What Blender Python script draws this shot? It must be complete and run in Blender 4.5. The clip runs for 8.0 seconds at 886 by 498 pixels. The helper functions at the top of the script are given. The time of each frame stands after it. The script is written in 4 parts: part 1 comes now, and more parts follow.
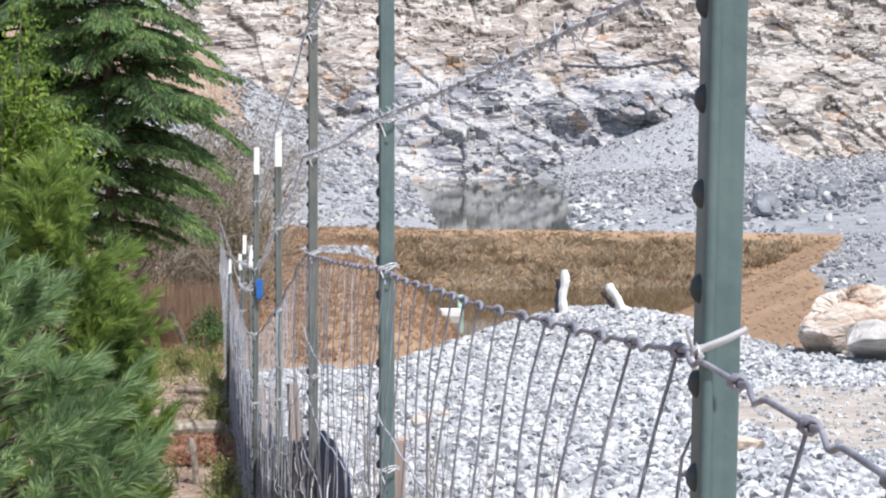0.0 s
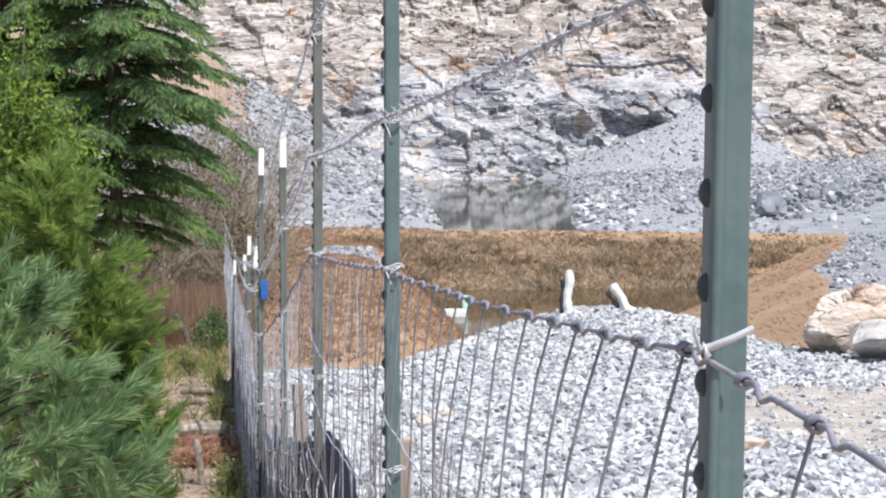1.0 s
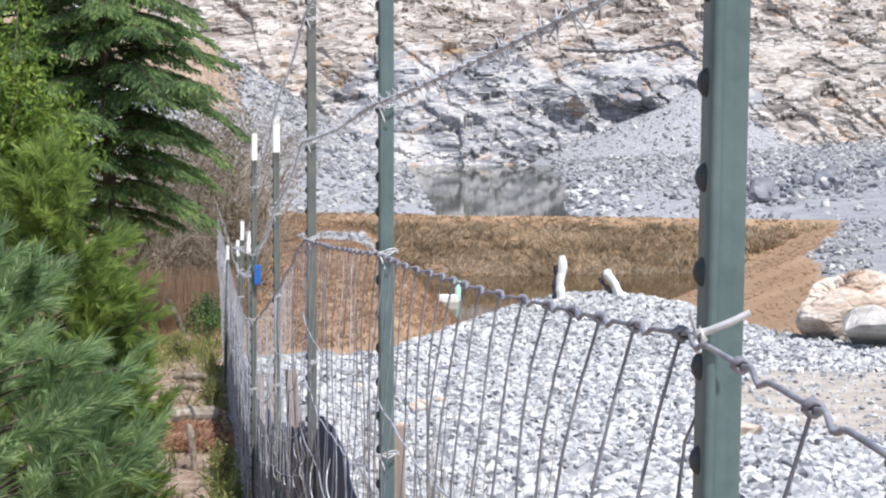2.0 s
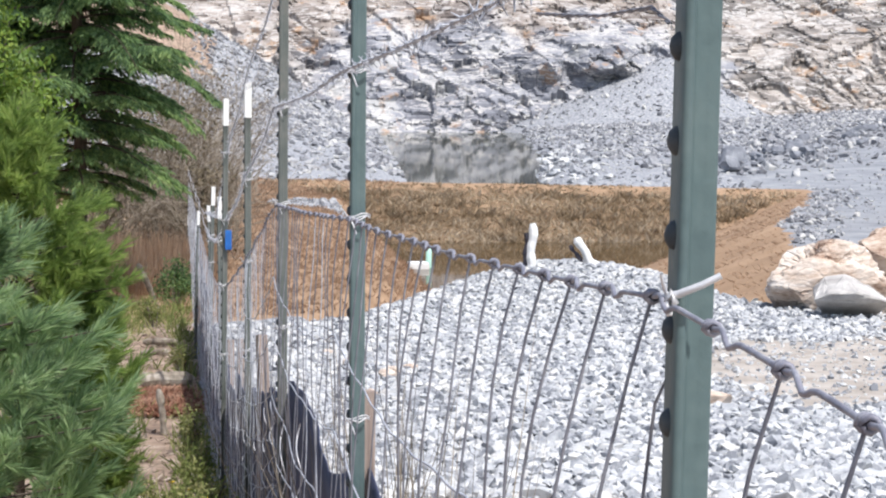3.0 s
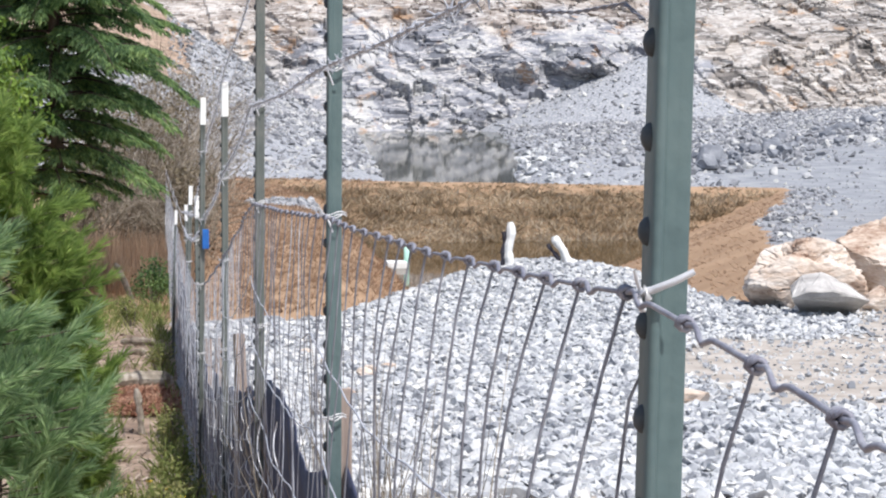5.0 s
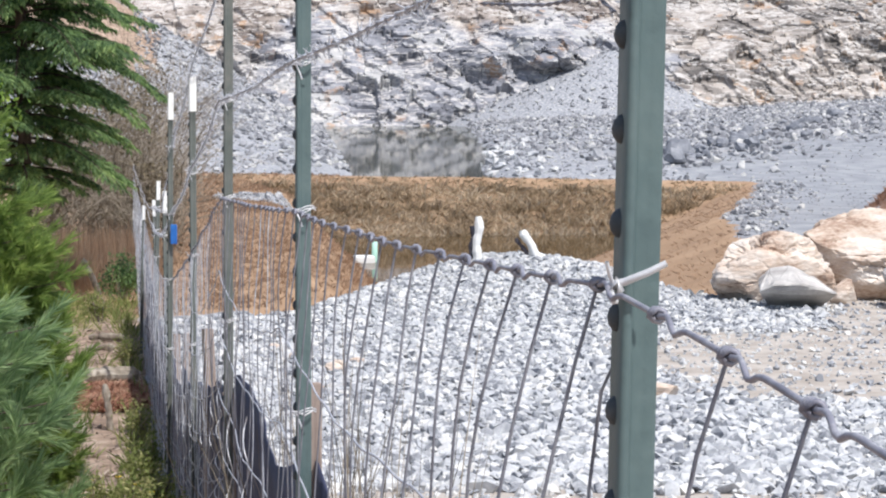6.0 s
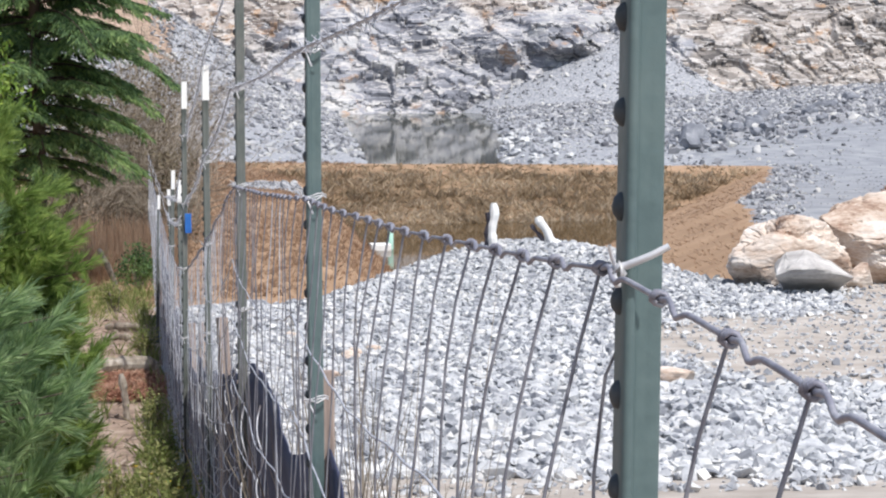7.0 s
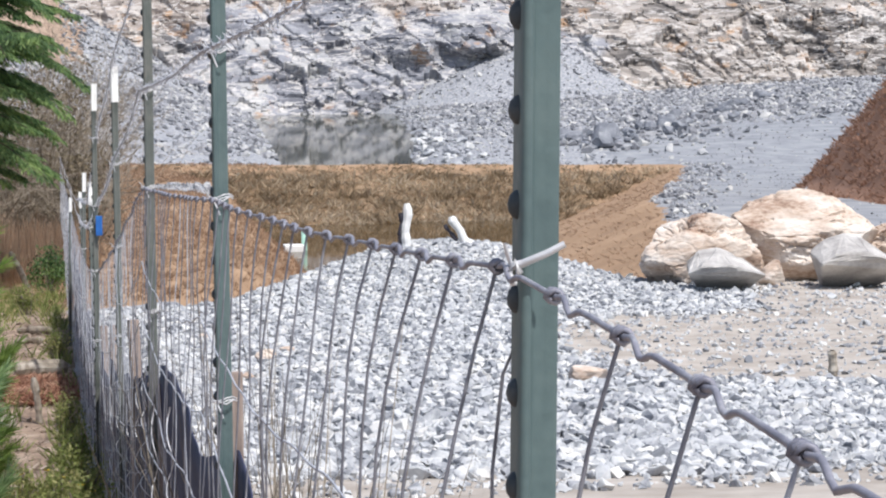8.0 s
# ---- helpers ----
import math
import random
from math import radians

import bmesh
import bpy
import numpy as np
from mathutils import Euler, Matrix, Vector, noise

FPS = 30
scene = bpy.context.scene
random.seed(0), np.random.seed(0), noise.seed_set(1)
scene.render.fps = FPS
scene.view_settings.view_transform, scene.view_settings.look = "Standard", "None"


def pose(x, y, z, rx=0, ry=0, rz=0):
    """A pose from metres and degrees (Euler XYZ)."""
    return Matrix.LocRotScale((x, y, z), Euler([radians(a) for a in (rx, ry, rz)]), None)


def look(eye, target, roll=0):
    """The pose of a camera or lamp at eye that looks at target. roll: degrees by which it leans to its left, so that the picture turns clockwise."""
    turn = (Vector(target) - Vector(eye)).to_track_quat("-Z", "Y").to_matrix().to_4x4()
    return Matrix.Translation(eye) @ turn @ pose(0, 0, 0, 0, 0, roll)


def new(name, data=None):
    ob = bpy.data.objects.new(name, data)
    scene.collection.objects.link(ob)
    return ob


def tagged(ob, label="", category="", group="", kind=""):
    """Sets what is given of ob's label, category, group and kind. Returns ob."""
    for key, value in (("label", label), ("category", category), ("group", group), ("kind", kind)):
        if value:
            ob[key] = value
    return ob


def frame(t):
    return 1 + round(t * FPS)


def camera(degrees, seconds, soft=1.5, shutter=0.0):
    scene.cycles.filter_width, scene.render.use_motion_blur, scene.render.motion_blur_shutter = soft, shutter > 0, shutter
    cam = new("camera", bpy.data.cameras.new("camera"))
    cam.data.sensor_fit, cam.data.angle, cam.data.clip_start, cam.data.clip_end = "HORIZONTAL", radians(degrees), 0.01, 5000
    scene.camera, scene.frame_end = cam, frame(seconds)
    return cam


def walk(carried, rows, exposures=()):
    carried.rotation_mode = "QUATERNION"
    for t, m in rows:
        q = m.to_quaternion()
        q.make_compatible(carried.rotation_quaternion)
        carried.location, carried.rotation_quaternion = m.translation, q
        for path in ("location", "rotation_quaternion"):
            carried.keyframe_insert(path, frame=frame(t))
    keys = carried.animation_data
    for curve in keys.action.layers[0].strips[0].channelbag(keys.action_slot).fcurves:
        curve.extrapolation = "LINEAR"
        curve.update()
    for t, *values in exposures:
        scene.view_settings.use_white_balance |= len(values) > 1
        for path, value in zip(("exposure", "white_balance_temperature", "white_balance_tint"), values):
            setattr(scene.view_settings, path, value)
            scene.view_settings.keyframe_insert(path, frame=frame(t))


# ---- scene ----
cam = camera(18.0, 8.0, soft=2.1)
PATH = [
    (0, (0.0000, 0.0000, 1.5000), (0.8726, 9.9527, 1.0741), 0.000),
    (0.5, (0.0012, 0.0005, 1.4987), (0.8746, 9.9519, 1.0444), -0.240),
    (1, (-0.0016, -0.0024, 1.4996), (0.8552, 9.9518, 1.0756), -0.117),
    (1.2, (-0.0016, -0.0024, 1.4996), (0.8501, 9.9521, 1.0732), -0.117),
    (2.3, (-0.0044, -0.0032, 1.4975), (0.9156, 9.9391, 0.9464), 0.136),
    (2.5, (-0.0042, -0.0064, 1.4950), (0.9531, 9.9269, 0.8522), 0.352),
    (3, (-0.0050, -0.0065, 1.4958), (0.9810, 9.9272, 0.9037), 0.347),
    (3.5, (-0.0043, -0.0111, 1.4945), (1.0417, 9.9167, 0.9071), 0.260),
    (4, (-0.0004, -0.0103, 1.4946), (1.0497, 9.9171, 0.9090), 0.203),
    (4.5, (-0.0003, -0.0027, 1.4941), (1.0576, 9.9246, 0.9191), 0.440),
    (4.7, (-0.0010, -0.0061, 1.4946), (1.0534, 9.9210, 0.9109), 0.323),
    (5.8, (-0.0050, -0.0071, 1.4932), (1.1158, 9.9110, 0.8860), 0.150),
    (6, (-0.0050, -0.0071, 1.4932), (1.1733, 9.9042, 0.8791), 0.124),
    (6.5, (-0.0013, -0.0083, 1.4916), (1.1891, 9.8987, 0.8318), 0.115),
    (7, (0.0039, -0.0021, 1.4915), (1.1237, 9.9130, 0.8317), -0.386),
    (7.5, (0.0102, -0.0005, 1.4874), (1.2438, 9.8955, 0.7473), -0.748),
    (8, (0.0146, -0.0012, 1.4905), (1.4381, 9.8749, 0.8292), -0.702),
]
walk(cam, [(t, look(eye, target, roll)) for t, eye, target, roll in PATH], exposures=[(0, 0.22), (5, 0.18), (8, 0.06)])

# ---- daylight ----
SUN = Vector((0.26, -0.43, 0.865)).normalized()
world = bpy.data.worlds.new("world")
scene.world = world
world.use_nodes = True
wn = world.node_tree.nodes
sky = wn.new("ShaderNodeTexSky")
sky.sky_type = "NISHITA"
sky.sun_disc = False
sky.sun_elevation = math.asin(SUN.z)
sky.sun_rotation = math.atan2(SUN.x, SUN.y)
sky.dust_density = 2.0
wn["Background"].inputs["Strength"].default_value = 0.15
world.node_tree.links.new(sky.outputs[0], wn["Background"].inputs["Color"])
sun_data = bpy.data.lights.new("sun", "SUN")
sun_data.energy, sun_data.angle, sun_data.color = 4.5, radians(0.5), (1.0, 0.975, 0.95)
sun = new("sun", sun_data)
sun.matrix_world = look(SUN * 50, (0, 0, 0))


# ---- materials ----
def mat(name, stops, scale=5.0, rough=0.8, bump=0.3, bump_scale=None, metal=0.0, fine=0.25, stretch=(1, 1, 1), per="", translucent=0.0, spec=0.3):
    """A procedural surface: a ramp of colours over a coarse noise, a fine grain over it, relief, and a change from piece to piece."""
    m = bpy.data.materials.new(name)
    m.use_nodes = True
    nodes, links = m.node_tree.nodes, m.node_tree.links
    b = nodes["Principled BSDF"]
    b.inputs["Metallic"].default_value = metal
    b.inputs["Specular IOR Level"].default_value = spec
    coord = nodes.new("ShaderNodeNewGeometry")
    mapping = nodes.new("ShaderNodeMapping")
    mapping.inputs["Scale"].default_value = stretch
    links.new(coord.outputs["Position"], mapping.inputs[0])
    n1 = nodes.new("ShaderNodeTexNoise")
    n1.inputs["Scale"].default_value = scale
    n1.inputs["Detail"].default_value = 5
    links.new(mapping.outputs[0], n1.inputs["Vector"])
    n2 = nodes.new("ShaderNodeTexNoise")
    n2.inputs["Scale"].default_value = scale * 9
    n2.inputs["Detail"].default_value = 4
    links.new(mapping.outputs[0], n2.inputs["Vector"])
    mix = nodes.new("ShaderNodeMath")
    mix.operation = "MULTIPLY_ADD"
    links.new(n2.outputs[0], mix.inputs[0])
    mix.inputs[1].default_value = fine
    links.new(n1.outputs[0], mix.inputs[2])
    last = mix.outputs[0]
    off = nodes.new("ShaderNodeMath")
    off.operation = "SUBTRACT"
    off.inputs[1].default_value = fine * 0.5
    links.new(last, off.inputs[0])
    last = off.outputs[0]
    if per:
        info = nodes.new("ShaderNodeObjectInfo") if per == "object" else coord
        add = nodes.new("ShaderNodeMath")
        add.operation = "MULTIPLY_ADD"
        links.new(info.outputs["Random" if per == "object" else "Random Per Island"], add.inputs[0])
        add.inputs[1].default_value = 0.36
        links.new(last, add.inputs[2])
        less = nodes.new("ShaderNodeMath")
        less.operation = "SUBTRACT"
        less.inputs[1].default_value = 0.18
        links.new(add.outputs[0], less.inputs[0])
        last = less.outputs[0]
    ramp = nodes.new("ShaderNodeValToRGB")
    e = ramp.color_ramp.elements
    while len(e) < len(stops):
        e.new(0.5)
    for i, c in enumerate(stops):
        e[i].position = 0.28 + 0.44 * i / max(1, len(stops) - 1)
        e[i].color = (*c, 1)
    links.new(last, ramp.inputs[0])
    links.new(ramp.outputs[0], b.inputs["Base Color"])
    rr = nodes.new("ShaderNodeMapRange")
    rr.inputs["To Min"].default_value, rr.inputs["To Max"].default_value = max(0.02, rough - 0.12), min(1, rough + 0.12)
    links.new(n2.outputs[0], rr.inputs[0])
    links.new(rr.outputs[0], b.inputs["Roughness"])
    if bump:
        n3 = nodes.new("ShaderNodeTexNoise")
        n3.inputs["Scale"].default_value = bump_scale or scale * 6
        n3.inputs["Detail"].default_value = 6
        links.new(mapping.outputs[0], n3.inputs["Vector"])
        bp = nodes.new("ShaderNodeBump")
        bp.inputs["Strength"].default_value = bump
        bp.inputs["Distance"].default_value = 0.3 / (bump_scale or scale * 6)
        links.new(n3.outputs[0], bp.inputs["Height"])
        links.new(bp.outputs[0], b.inputs["Normal"])
    if translucent:
        tr = nodes.new("ShaderNodeBsdfTranslucent")
        links.new(ramp.outputs[0], tr.inputs[0])
        ms = nodes.new("ShaderNodeMixShader")
        ms.inputs[0].default_value = translucent
        links.new(b.outputs[0], ms.inputs[1])
        links.new(tr.outputs[0], ms.inputs[2])
        links.new(ms.outputs[0], nodes["Material Output"].inputs[0])
    return m


M_POST = mat("green_post_paint", [(0.072, 0.108, 0.110), (0.09, 0.132, 0.132), (0.108, 0.15, 0.148)], 14, 0.5, 0.25, 90, fine=0.4, spec=0.4)
# studs have a darker colour than the post plate they sit on
M_STUD = mat("dark_stud", [(0.03, 0.038, 0.045), (0.05, 0.06, 0.066), (0.08, 0.09, 0.095)], 60, 0.6, 0.2)
M_POST_OLD = mat("weathered_post_paint", [(0.09, 0.105, 0.098), (0.115, 0.128, 0.118), (0.15, 0.152, 0.14)], 9, 0.6, 0.25, 60, fine=0.5)
M_WHITE = mat("white_paint", [(0.7, 0.7, 0.68), (0.82, 0.82, 0.8)], 20, 0.5, 0.1)
M_ZINC = mat("galvanised_wire", [(0.29, 0.30, 0.345), (0.42, 0.435, 0.48), (0.60, 0.615, 0.65)], 60, 0.5, 0.1, metal=0.1)
M_WIRE = mat("grey_fence_wire", [(0.15, 0.15, 0.185), (0.23, 0.23, 0.27), (0.34, 0.34, 0.37)], 60, 0.5, 0.15, metal=0.1)
M_RUST = mat("weathered_wire", [(0.13, 0.13, 0.152), (0.21, 0.21, 0.236), (0.30, 0.30, 0.325)], 40, 0.6, 0.2, metal=0.4)
M_TIE = mat("bright_tie_wire", [(0.5, 0.5, 0.52), (0.7, 0.7, 0.71)], 50, 0.4, 0.05, metal=0.3)
M_WOOD = mat("weathered_wood", [(0.18, 0.14, 0.12), (0.30, 0.24, 0.21), (0.42, 0.35, 0.30)], 18, 0.85, 0.5, 60, stretch=(3, 3, 0.3))
M_FABRIC = mat("black_silt_fabric", [(0.024, 0.027, 0.058), (0.04, 0.045, 0.085), (0.06, 0.066, 0.115)], 8, 0.7, 0.3, 60)
M_BLUE = mat("blue_tape", [(0.02, 0.10, 0.35), (0.03, 0.16, 0.5)], 30, 0.5, 0.1)
M_STONE = mat("crushed_stone", [(0.17, 0.18, 0.20), (0.34, 0.35, 0.37), (0.47, 0.48, 0.49), (0.58, 0.57, 0.55)], 6, 0.8, 0.35, 60, per="island")
M_STONE_ONE = mat("crushed_stone_single", [(0.17, 0.18, 0.20), (0.34, 0.35, 0.37), (0.47, 0.48, 0.49), (0.58, 0.57, 0.55)], 6, 0.8, 0.35, 60, per="object")
M_TALUS = mat("quarry_rubble", [(0.15, 0.153, 0.168), (0.235, 0.239, 0.255), (0.32, 0.324, 0.338), (0.48, 0.472, 0.455)], 1.2, 0.85, 0.4, 10, per="island")
M_TANROCK = mat("tan_rock", [(0.17, 0.142, 0.122), (0.28, 0.243, 0.21), (0.37, 0.327, 0.287), (0.50, 0.46, 0.42)], 0.8, 0.9, 0.4, 6, per="island")
M_DARKROCK = mat("dark_quarry_block", [(0.11, 0.12, 0.14), (0.19, 0.20, 0.225), (0.30, 0.31, 0.33)], 2.0, 0.85, 0.5, 8)
M_BOULDER = mat("tan_boulder", [(0.28, 0.185, 0.135), (0.49, 0.385, 0.31), (0.59, 0.505, 0.435), (0.70, 0.65, 0.60)], 3.0, 0.85, 1.0, 9, fine=0.45, stretch=(0.7, 0.7, 1.8))
M_SLAB = mat("grey_slab", [(0.26, 0.245, 0.235), (0.44, 0.42, 0.40), (0.62, 0.60, 0.57)], 3, 0.85, 0.6, 14)
M_DRYGRASS = mat("dry_grass", [(0.31, 0.20, 0.128), (0.40, 0.275, 0.185), (0.50, 0.365, 0.255)], 0.6, 0.9, 0, per="island", translucent=0.62)
M_TUFT = mat("brown_tuft", [(0.24, 0.18, 0.11), (0.38, 0.29, 0.19), (0.64, 0.53, 0.39)], 0.5, 0.9, 0, per="island", translucent=0.6)
M_WITHER = mat("withered_leaves", [(0.10, 0.084, 0.055), (0.17, 0.142, 0.094), (0.27, 0.225, 0.155)], 2, 0.9, 0, per="island", translucent=0.3)
M_RUSTGRASS = mat("rust_brown_grass", [(0.24, 0.138, 0.094), (0.30, 0.178, 0.124), (0.36, 0.222, 0.158)], 0.6, 0.9, 0, per="island", translucent=0.5)
M_PINE = mat("pine_needles", [(0.17, 0.25, 0.125), (0.31, 0.44, 0.21), (0.48, 0.61, 0.32)], 8, 0.6, 0, per="island", translucent=0.7)
M_LIMEPINE = mat("yellow_green_needles", [(0.14, 0.21, 0.06), (0.25, 0.36, 0.095), (0.40, 0.50, 0.15)], 4, 0.6, 0, per="island", translucent=0.66)
M_HEMLOCK = mat("hemlock_needles", [(0.068, 0.122, 0.062), (0.165, 0.268, 0.11), (0.31, 0.43, 0.165)], 2.6, 0.65, 0, per="island", translucent=0.6)
M_LIME = mat("yellow_green_leaves", [(0.07, 0.13, 0.02), (0.14, 0.23, 0.035), (0.24, 0.32, 0.06)], 3, 0.6, 0, per="island", translucent=0.35)
M_WEED = mat("weed_leaves", [(0.12, 0.155, 0.04), (0.22, 0.26, 0.08), (0.40, 0.38, 0.17)], 4, 0.7, 0, per="island", translucent=0.45)
M_BARK = mat("bark", [(0.04, 0.032, 0.026), (0.09, 0.07, 0.055), (0.15, 0.12, 0.1)], 9, 0.95, 0.8, 30, stretch=(2, 2, 0.5))
M_TWIG = mat("bare_twigs", [(0.13, 0.108, 0.082), (0.22, 0.188, 0.146), (0.34, 0.295, 0.24)], 6, 0.9, 0, per="island")
M_LITTER = mat("red_brown_litter", [(0.2, 0.09, 0.06), (0.34, 0.17, 0.11), (0.45, 0.30, 0.21)], 8, 0.9, 0, per="island")
M_LOG = mat("grey_rotting_log", [(0.14, 0.11, 0.085), (0.3, 0.26, 0.21), (0.48, 0.44, 0.38)], 12, 0.95, 0.8, 40)
M_CHIP = mat("wood_chips", [(0.14, 0.10, 0.075), (0.30, 0.23, 0.18), (0.5, 0.43, 0.36)], 9, 0.9, 0, per="island")
M_YELLOW = mat("yellow_petals", [(0.7, 0.5, 0.02), (0.85, 0.66, 0.04)], 30, 0.6, 0)
M_PLASTIC = mat("pale_green_pipe", [(0.35, 0.6, 0.5), (0.45, 0.7, 0.6)], 8, 0.4, 0.05)
# dark colour that stands for the shaded -x side of the white markers
M_SHADESIDE = mat("sleeve_shade_side", [(0.03, 0.028, 0.04), (0.07, 0.065, 0.08)], 15, 0.7, 0.3)


def zone_material():
    """Ground: crushed stone, dry grass, tan dirt and path soil, chosen by what lies on it."""
    m = bpy.data.materials.new("ground_surface")
    m.use_nodes = True
    nodes, links = m.node_tree.nodes, m.node_tree.links
    b = nodes["Principled BSDF"]
    b.inputs["Roughness"].default_value = 0.92
    b.inputs["Specular IOR Level"].default_value = 0.2
    geo = nodes.new("ShaderNodeNewGeometry")

    def noise_ramp(scale, stops, detail=6):
        n = nodes.new("ShaderNodeTexNoise")
        n.inputs["Scale"].default_value, n.inputs["Detail"].default_value = scale, detail
        links.new(geo.outputs["Position"], n.inputs["Vector"])
        r = nodes.new("ShaderNodeValToRGB")
        e = r.color_ramp.elements
        while len(e) < len(stops):
            e.new(0.5)
        for i, c in enumerate(stops):
            e[i].position, e[i].color = 0.3 + 0.4 * i / (len(stops) - 1), (*c, 1)
        links.new(n.outputs[0], r.inputs[0])
        return r.outputs[0]

    def attr_mix(name, low, high):
        a = nodes.new("ShaderNodeAttribute")
        a.attribute_name = name
        n = nodes.new("ShaderNodeTexNoise")
        n.inputs["Scale"].default_value, n.inputs["Detail"].default_value = 1.7, 7
        links.new(geo.outputs["Position"], n.inputs["Vector"])
        s = nodes.new("ShaderNodeMath")
        s.operation = "ADD"
        links.new(a.outputs["Fac"], s.inputs[0])
        links.new(n.outputs[0], s.inputs[1])
        r = nodes.new("ShaderNodeMapRange")
        r.inputs["From Min"].default_value, r.inputs["From Max"].default_value = 0.9, 1.1
        links.new(s.outputs[0], r.inputs[0])
        x = nodes.new("ShaderNodeMix")
        x.data_type = "RGBA"
        links.new(r.outputs[0], x.inputs["Factor"])
        links.new(low, x.inputs["A"])
        links.new(high, x.inputs["B"])
        return x.outputs["Result"]

    gravel = noise_ramp(7, [(0.16, 0.17, 0.19), (0.3, 0.31, 0.33), (0.44, 0.44, 0.45)], 9)
    grass = noise_ramp(1.1, [(0.285, 0.188, 0.118), (0.335, 0.223, 0.14), (0.395, 0.27, 0.175)], 9)
    dirt = noise_ramp(2.3, [(0.29, 0.255, 0.22), (0.385, 0.345, 0.305), (0.47, 0.43, 0.39)], 9)
    soil = noise_ramp(4, [(0.17, 0.12, 0.09), (0.30, 0.22, 0.165), (0.42, 0.33, 0.26)], 8)
    road = noise_ramp(1.4, [(0.2, 0.21, 0.23), (0.26, 0.27, 0.29), (0.32, 0.33, 0.34)], 9)
    c = attr_mix("road", gravel, road)
    c = attr_mix("dirt", c, dirt)
    c = attr_mix("soil", c, soil)
    c = attr_mix("grass", c, grass)
    c = attr_mix("tufted", c, noise_ramp(2.2, [(0.15, 0.104, 0.063), (0.215, 0.148, 0.091), (0.30, 0.208, 0.132)], 9))
    c = attr_mix("rust", c, noise_ramp(1.3, [(0.20, 0.116, 0.08), (0.25, 0.148, 0.103), (0.30, 0.184, 0.132)], 9))
    links.new(c, b.inputs["Base Color"])
    n = nodes.new("ShaderNodeTexNoise")
    n.inputs["Scale"].default_value, n.inputs["Detail"].default_value = 9, 8
    links.new(geo.outputs["Position"], n.inputs["Vector"])
    bp = nodes.new("ShaderNodeBump")
    bp.inputs["Strength"].default_value, bp.inputs["Distance"].default_value = 0.35, 0.05
    links.new(n.outputs[0], bp.inputs["Height"])
    links.new(bp.outputs[0], b.inputs["Normal"])
    return m


def rock_material():
    """Blasted quarry face: blue-grey rock low in the middle, tan weathered rock above, brown-grey towards +x."""
    m = bpy.data.materials.new("quarry_rock")
    m.use_nodes = True
    nodes, links = m.node_tree.nodes, m.node_tree.links
    b = nodes["Principled BSDF"]
    b.inputs["Roughness"].default_value = 0.9
    b.inputs["Specular IOR Level"].default_value = 0.25
    geo = nodes.new("ShaderNodeNewGeometry")

    def ramp(src, stops, lo=0.3, hi=0.7):
        r = nodes.new("ShaderNodeValToRGB")
        e = r.color_ramp.elements
        while len(e) < len(stops):
            e.new(0.5)
        for i, c in enumerate(stops):
            e[i].position, e[i].color = lo + (hi - lo) * i / (len(stops) - 1), (*c, 1)
        links.new(src, r.inputs[0])
        return r.outputs[0]

    def noise_at(scale, detail=7, stretch=(1, 1, 1), rot=0.0):
        mp = nodes.new("ShaderNodeMapping")
        mp.inputs["Scale"].default_value = stretch
        mp.inputs["Rotation"].default_value = (0, rot, 0)
        links.new(geo.outputs["Position"], mp.inputs[0])
        n = nodes.new("ShaderNodeTexNoise")
        n.inputs["Scale"].default_value, n.inputs["Detail"].default_value = scale, detail
        n.inputs["Roughness"].default_value = 0.6
        links.new(mp.outputs[0], n.inputs["Vector"])
        return n.outputs[0]

    def mixed(fac, a, c):
        x = nodes.new("ShaderNodeMix")
        x.data_type = "RGBA"
        links.new(fac, x.inputs["Factor"])
        links.new(a, x.inputs["A"])
        links.new(c, x.inputs["B"])
        return x.outputs["Result"]

    island = nodes.new("ShaderNodeAttribute")
    island.attribute_name = "block"
    jitter = nodes.new("ShaderNodeMath")
    jitter.operation = "MULTIPLY_ADD"
    jitter.inputs[1].default_value = 0.8
    links.new(island.outputs["Fac"], jitter.inputs[0])
    links.new(noise_at(0.8, 9, (0.5, 1, 1.8), 0.62), jitter.inputs[2])
    less = nodes.new("ShaderNodeMath")
    less.operation = "SUBTRACT"
    less.inputs[1].default_value = 0.40
    links.new(jitter.outputs[0], less.inputs[0])
    v = less.outputs[0]
    blue = ramp(v, [(0.135, 0.14, 0.16), (0.225, 0.23, 0.254), (0.28, 0.285, 0.31), (0.38, 0.378, 0.378)])
    tan = ramp(v, [(0.155, 0.13, 0.117), (0.25, 0.217, 0.193), (0.32, 0.28, 0.252), (0.45, 0.415, 0.385)])
    brown = ramp(v, [(0.10, 0.092, 0.087), (0.185, 0.168, 0.155), (0.255, 0.23, 0.21), (0.39, 0.355, 0.325)])
    att = nodes.new("ShaderNodeAttribute")
    att.attribute_name = "weathered"
    att2 = nodes.new("ShaderNodeAttribute")
    att2.attribute_name = "brown"
    c = mixed(ramp(att2.outputs["Fac"], [(0, 0, 0), (1, 1, 1)], 0.4, 0.6), blue, brown)
    c = mixed(ramp(att.outputs["Fac"], [(0, 0, 0), (1, 1, 1)], 0.4, 0.6), c, tan)
    ochre = ramp(noise_at(0.55, 5), [(0, 0, 0), (1, 1, 1)], 0.59, 0.67)
    orange = nodes.new("ShaderNodeRGB")
    orange.outputs[0].default_value = (0.42, 0.25, 0.13, 1)
    half = nodes.new("ShaderNodeMath")
    half.operation = "MULTIPLY"
    half.inputs[1].default_value = 0.6
    links.new(ochre, half.inputs[0])
    c = mixed(half.outputs[0], c, orange.outputs[0])
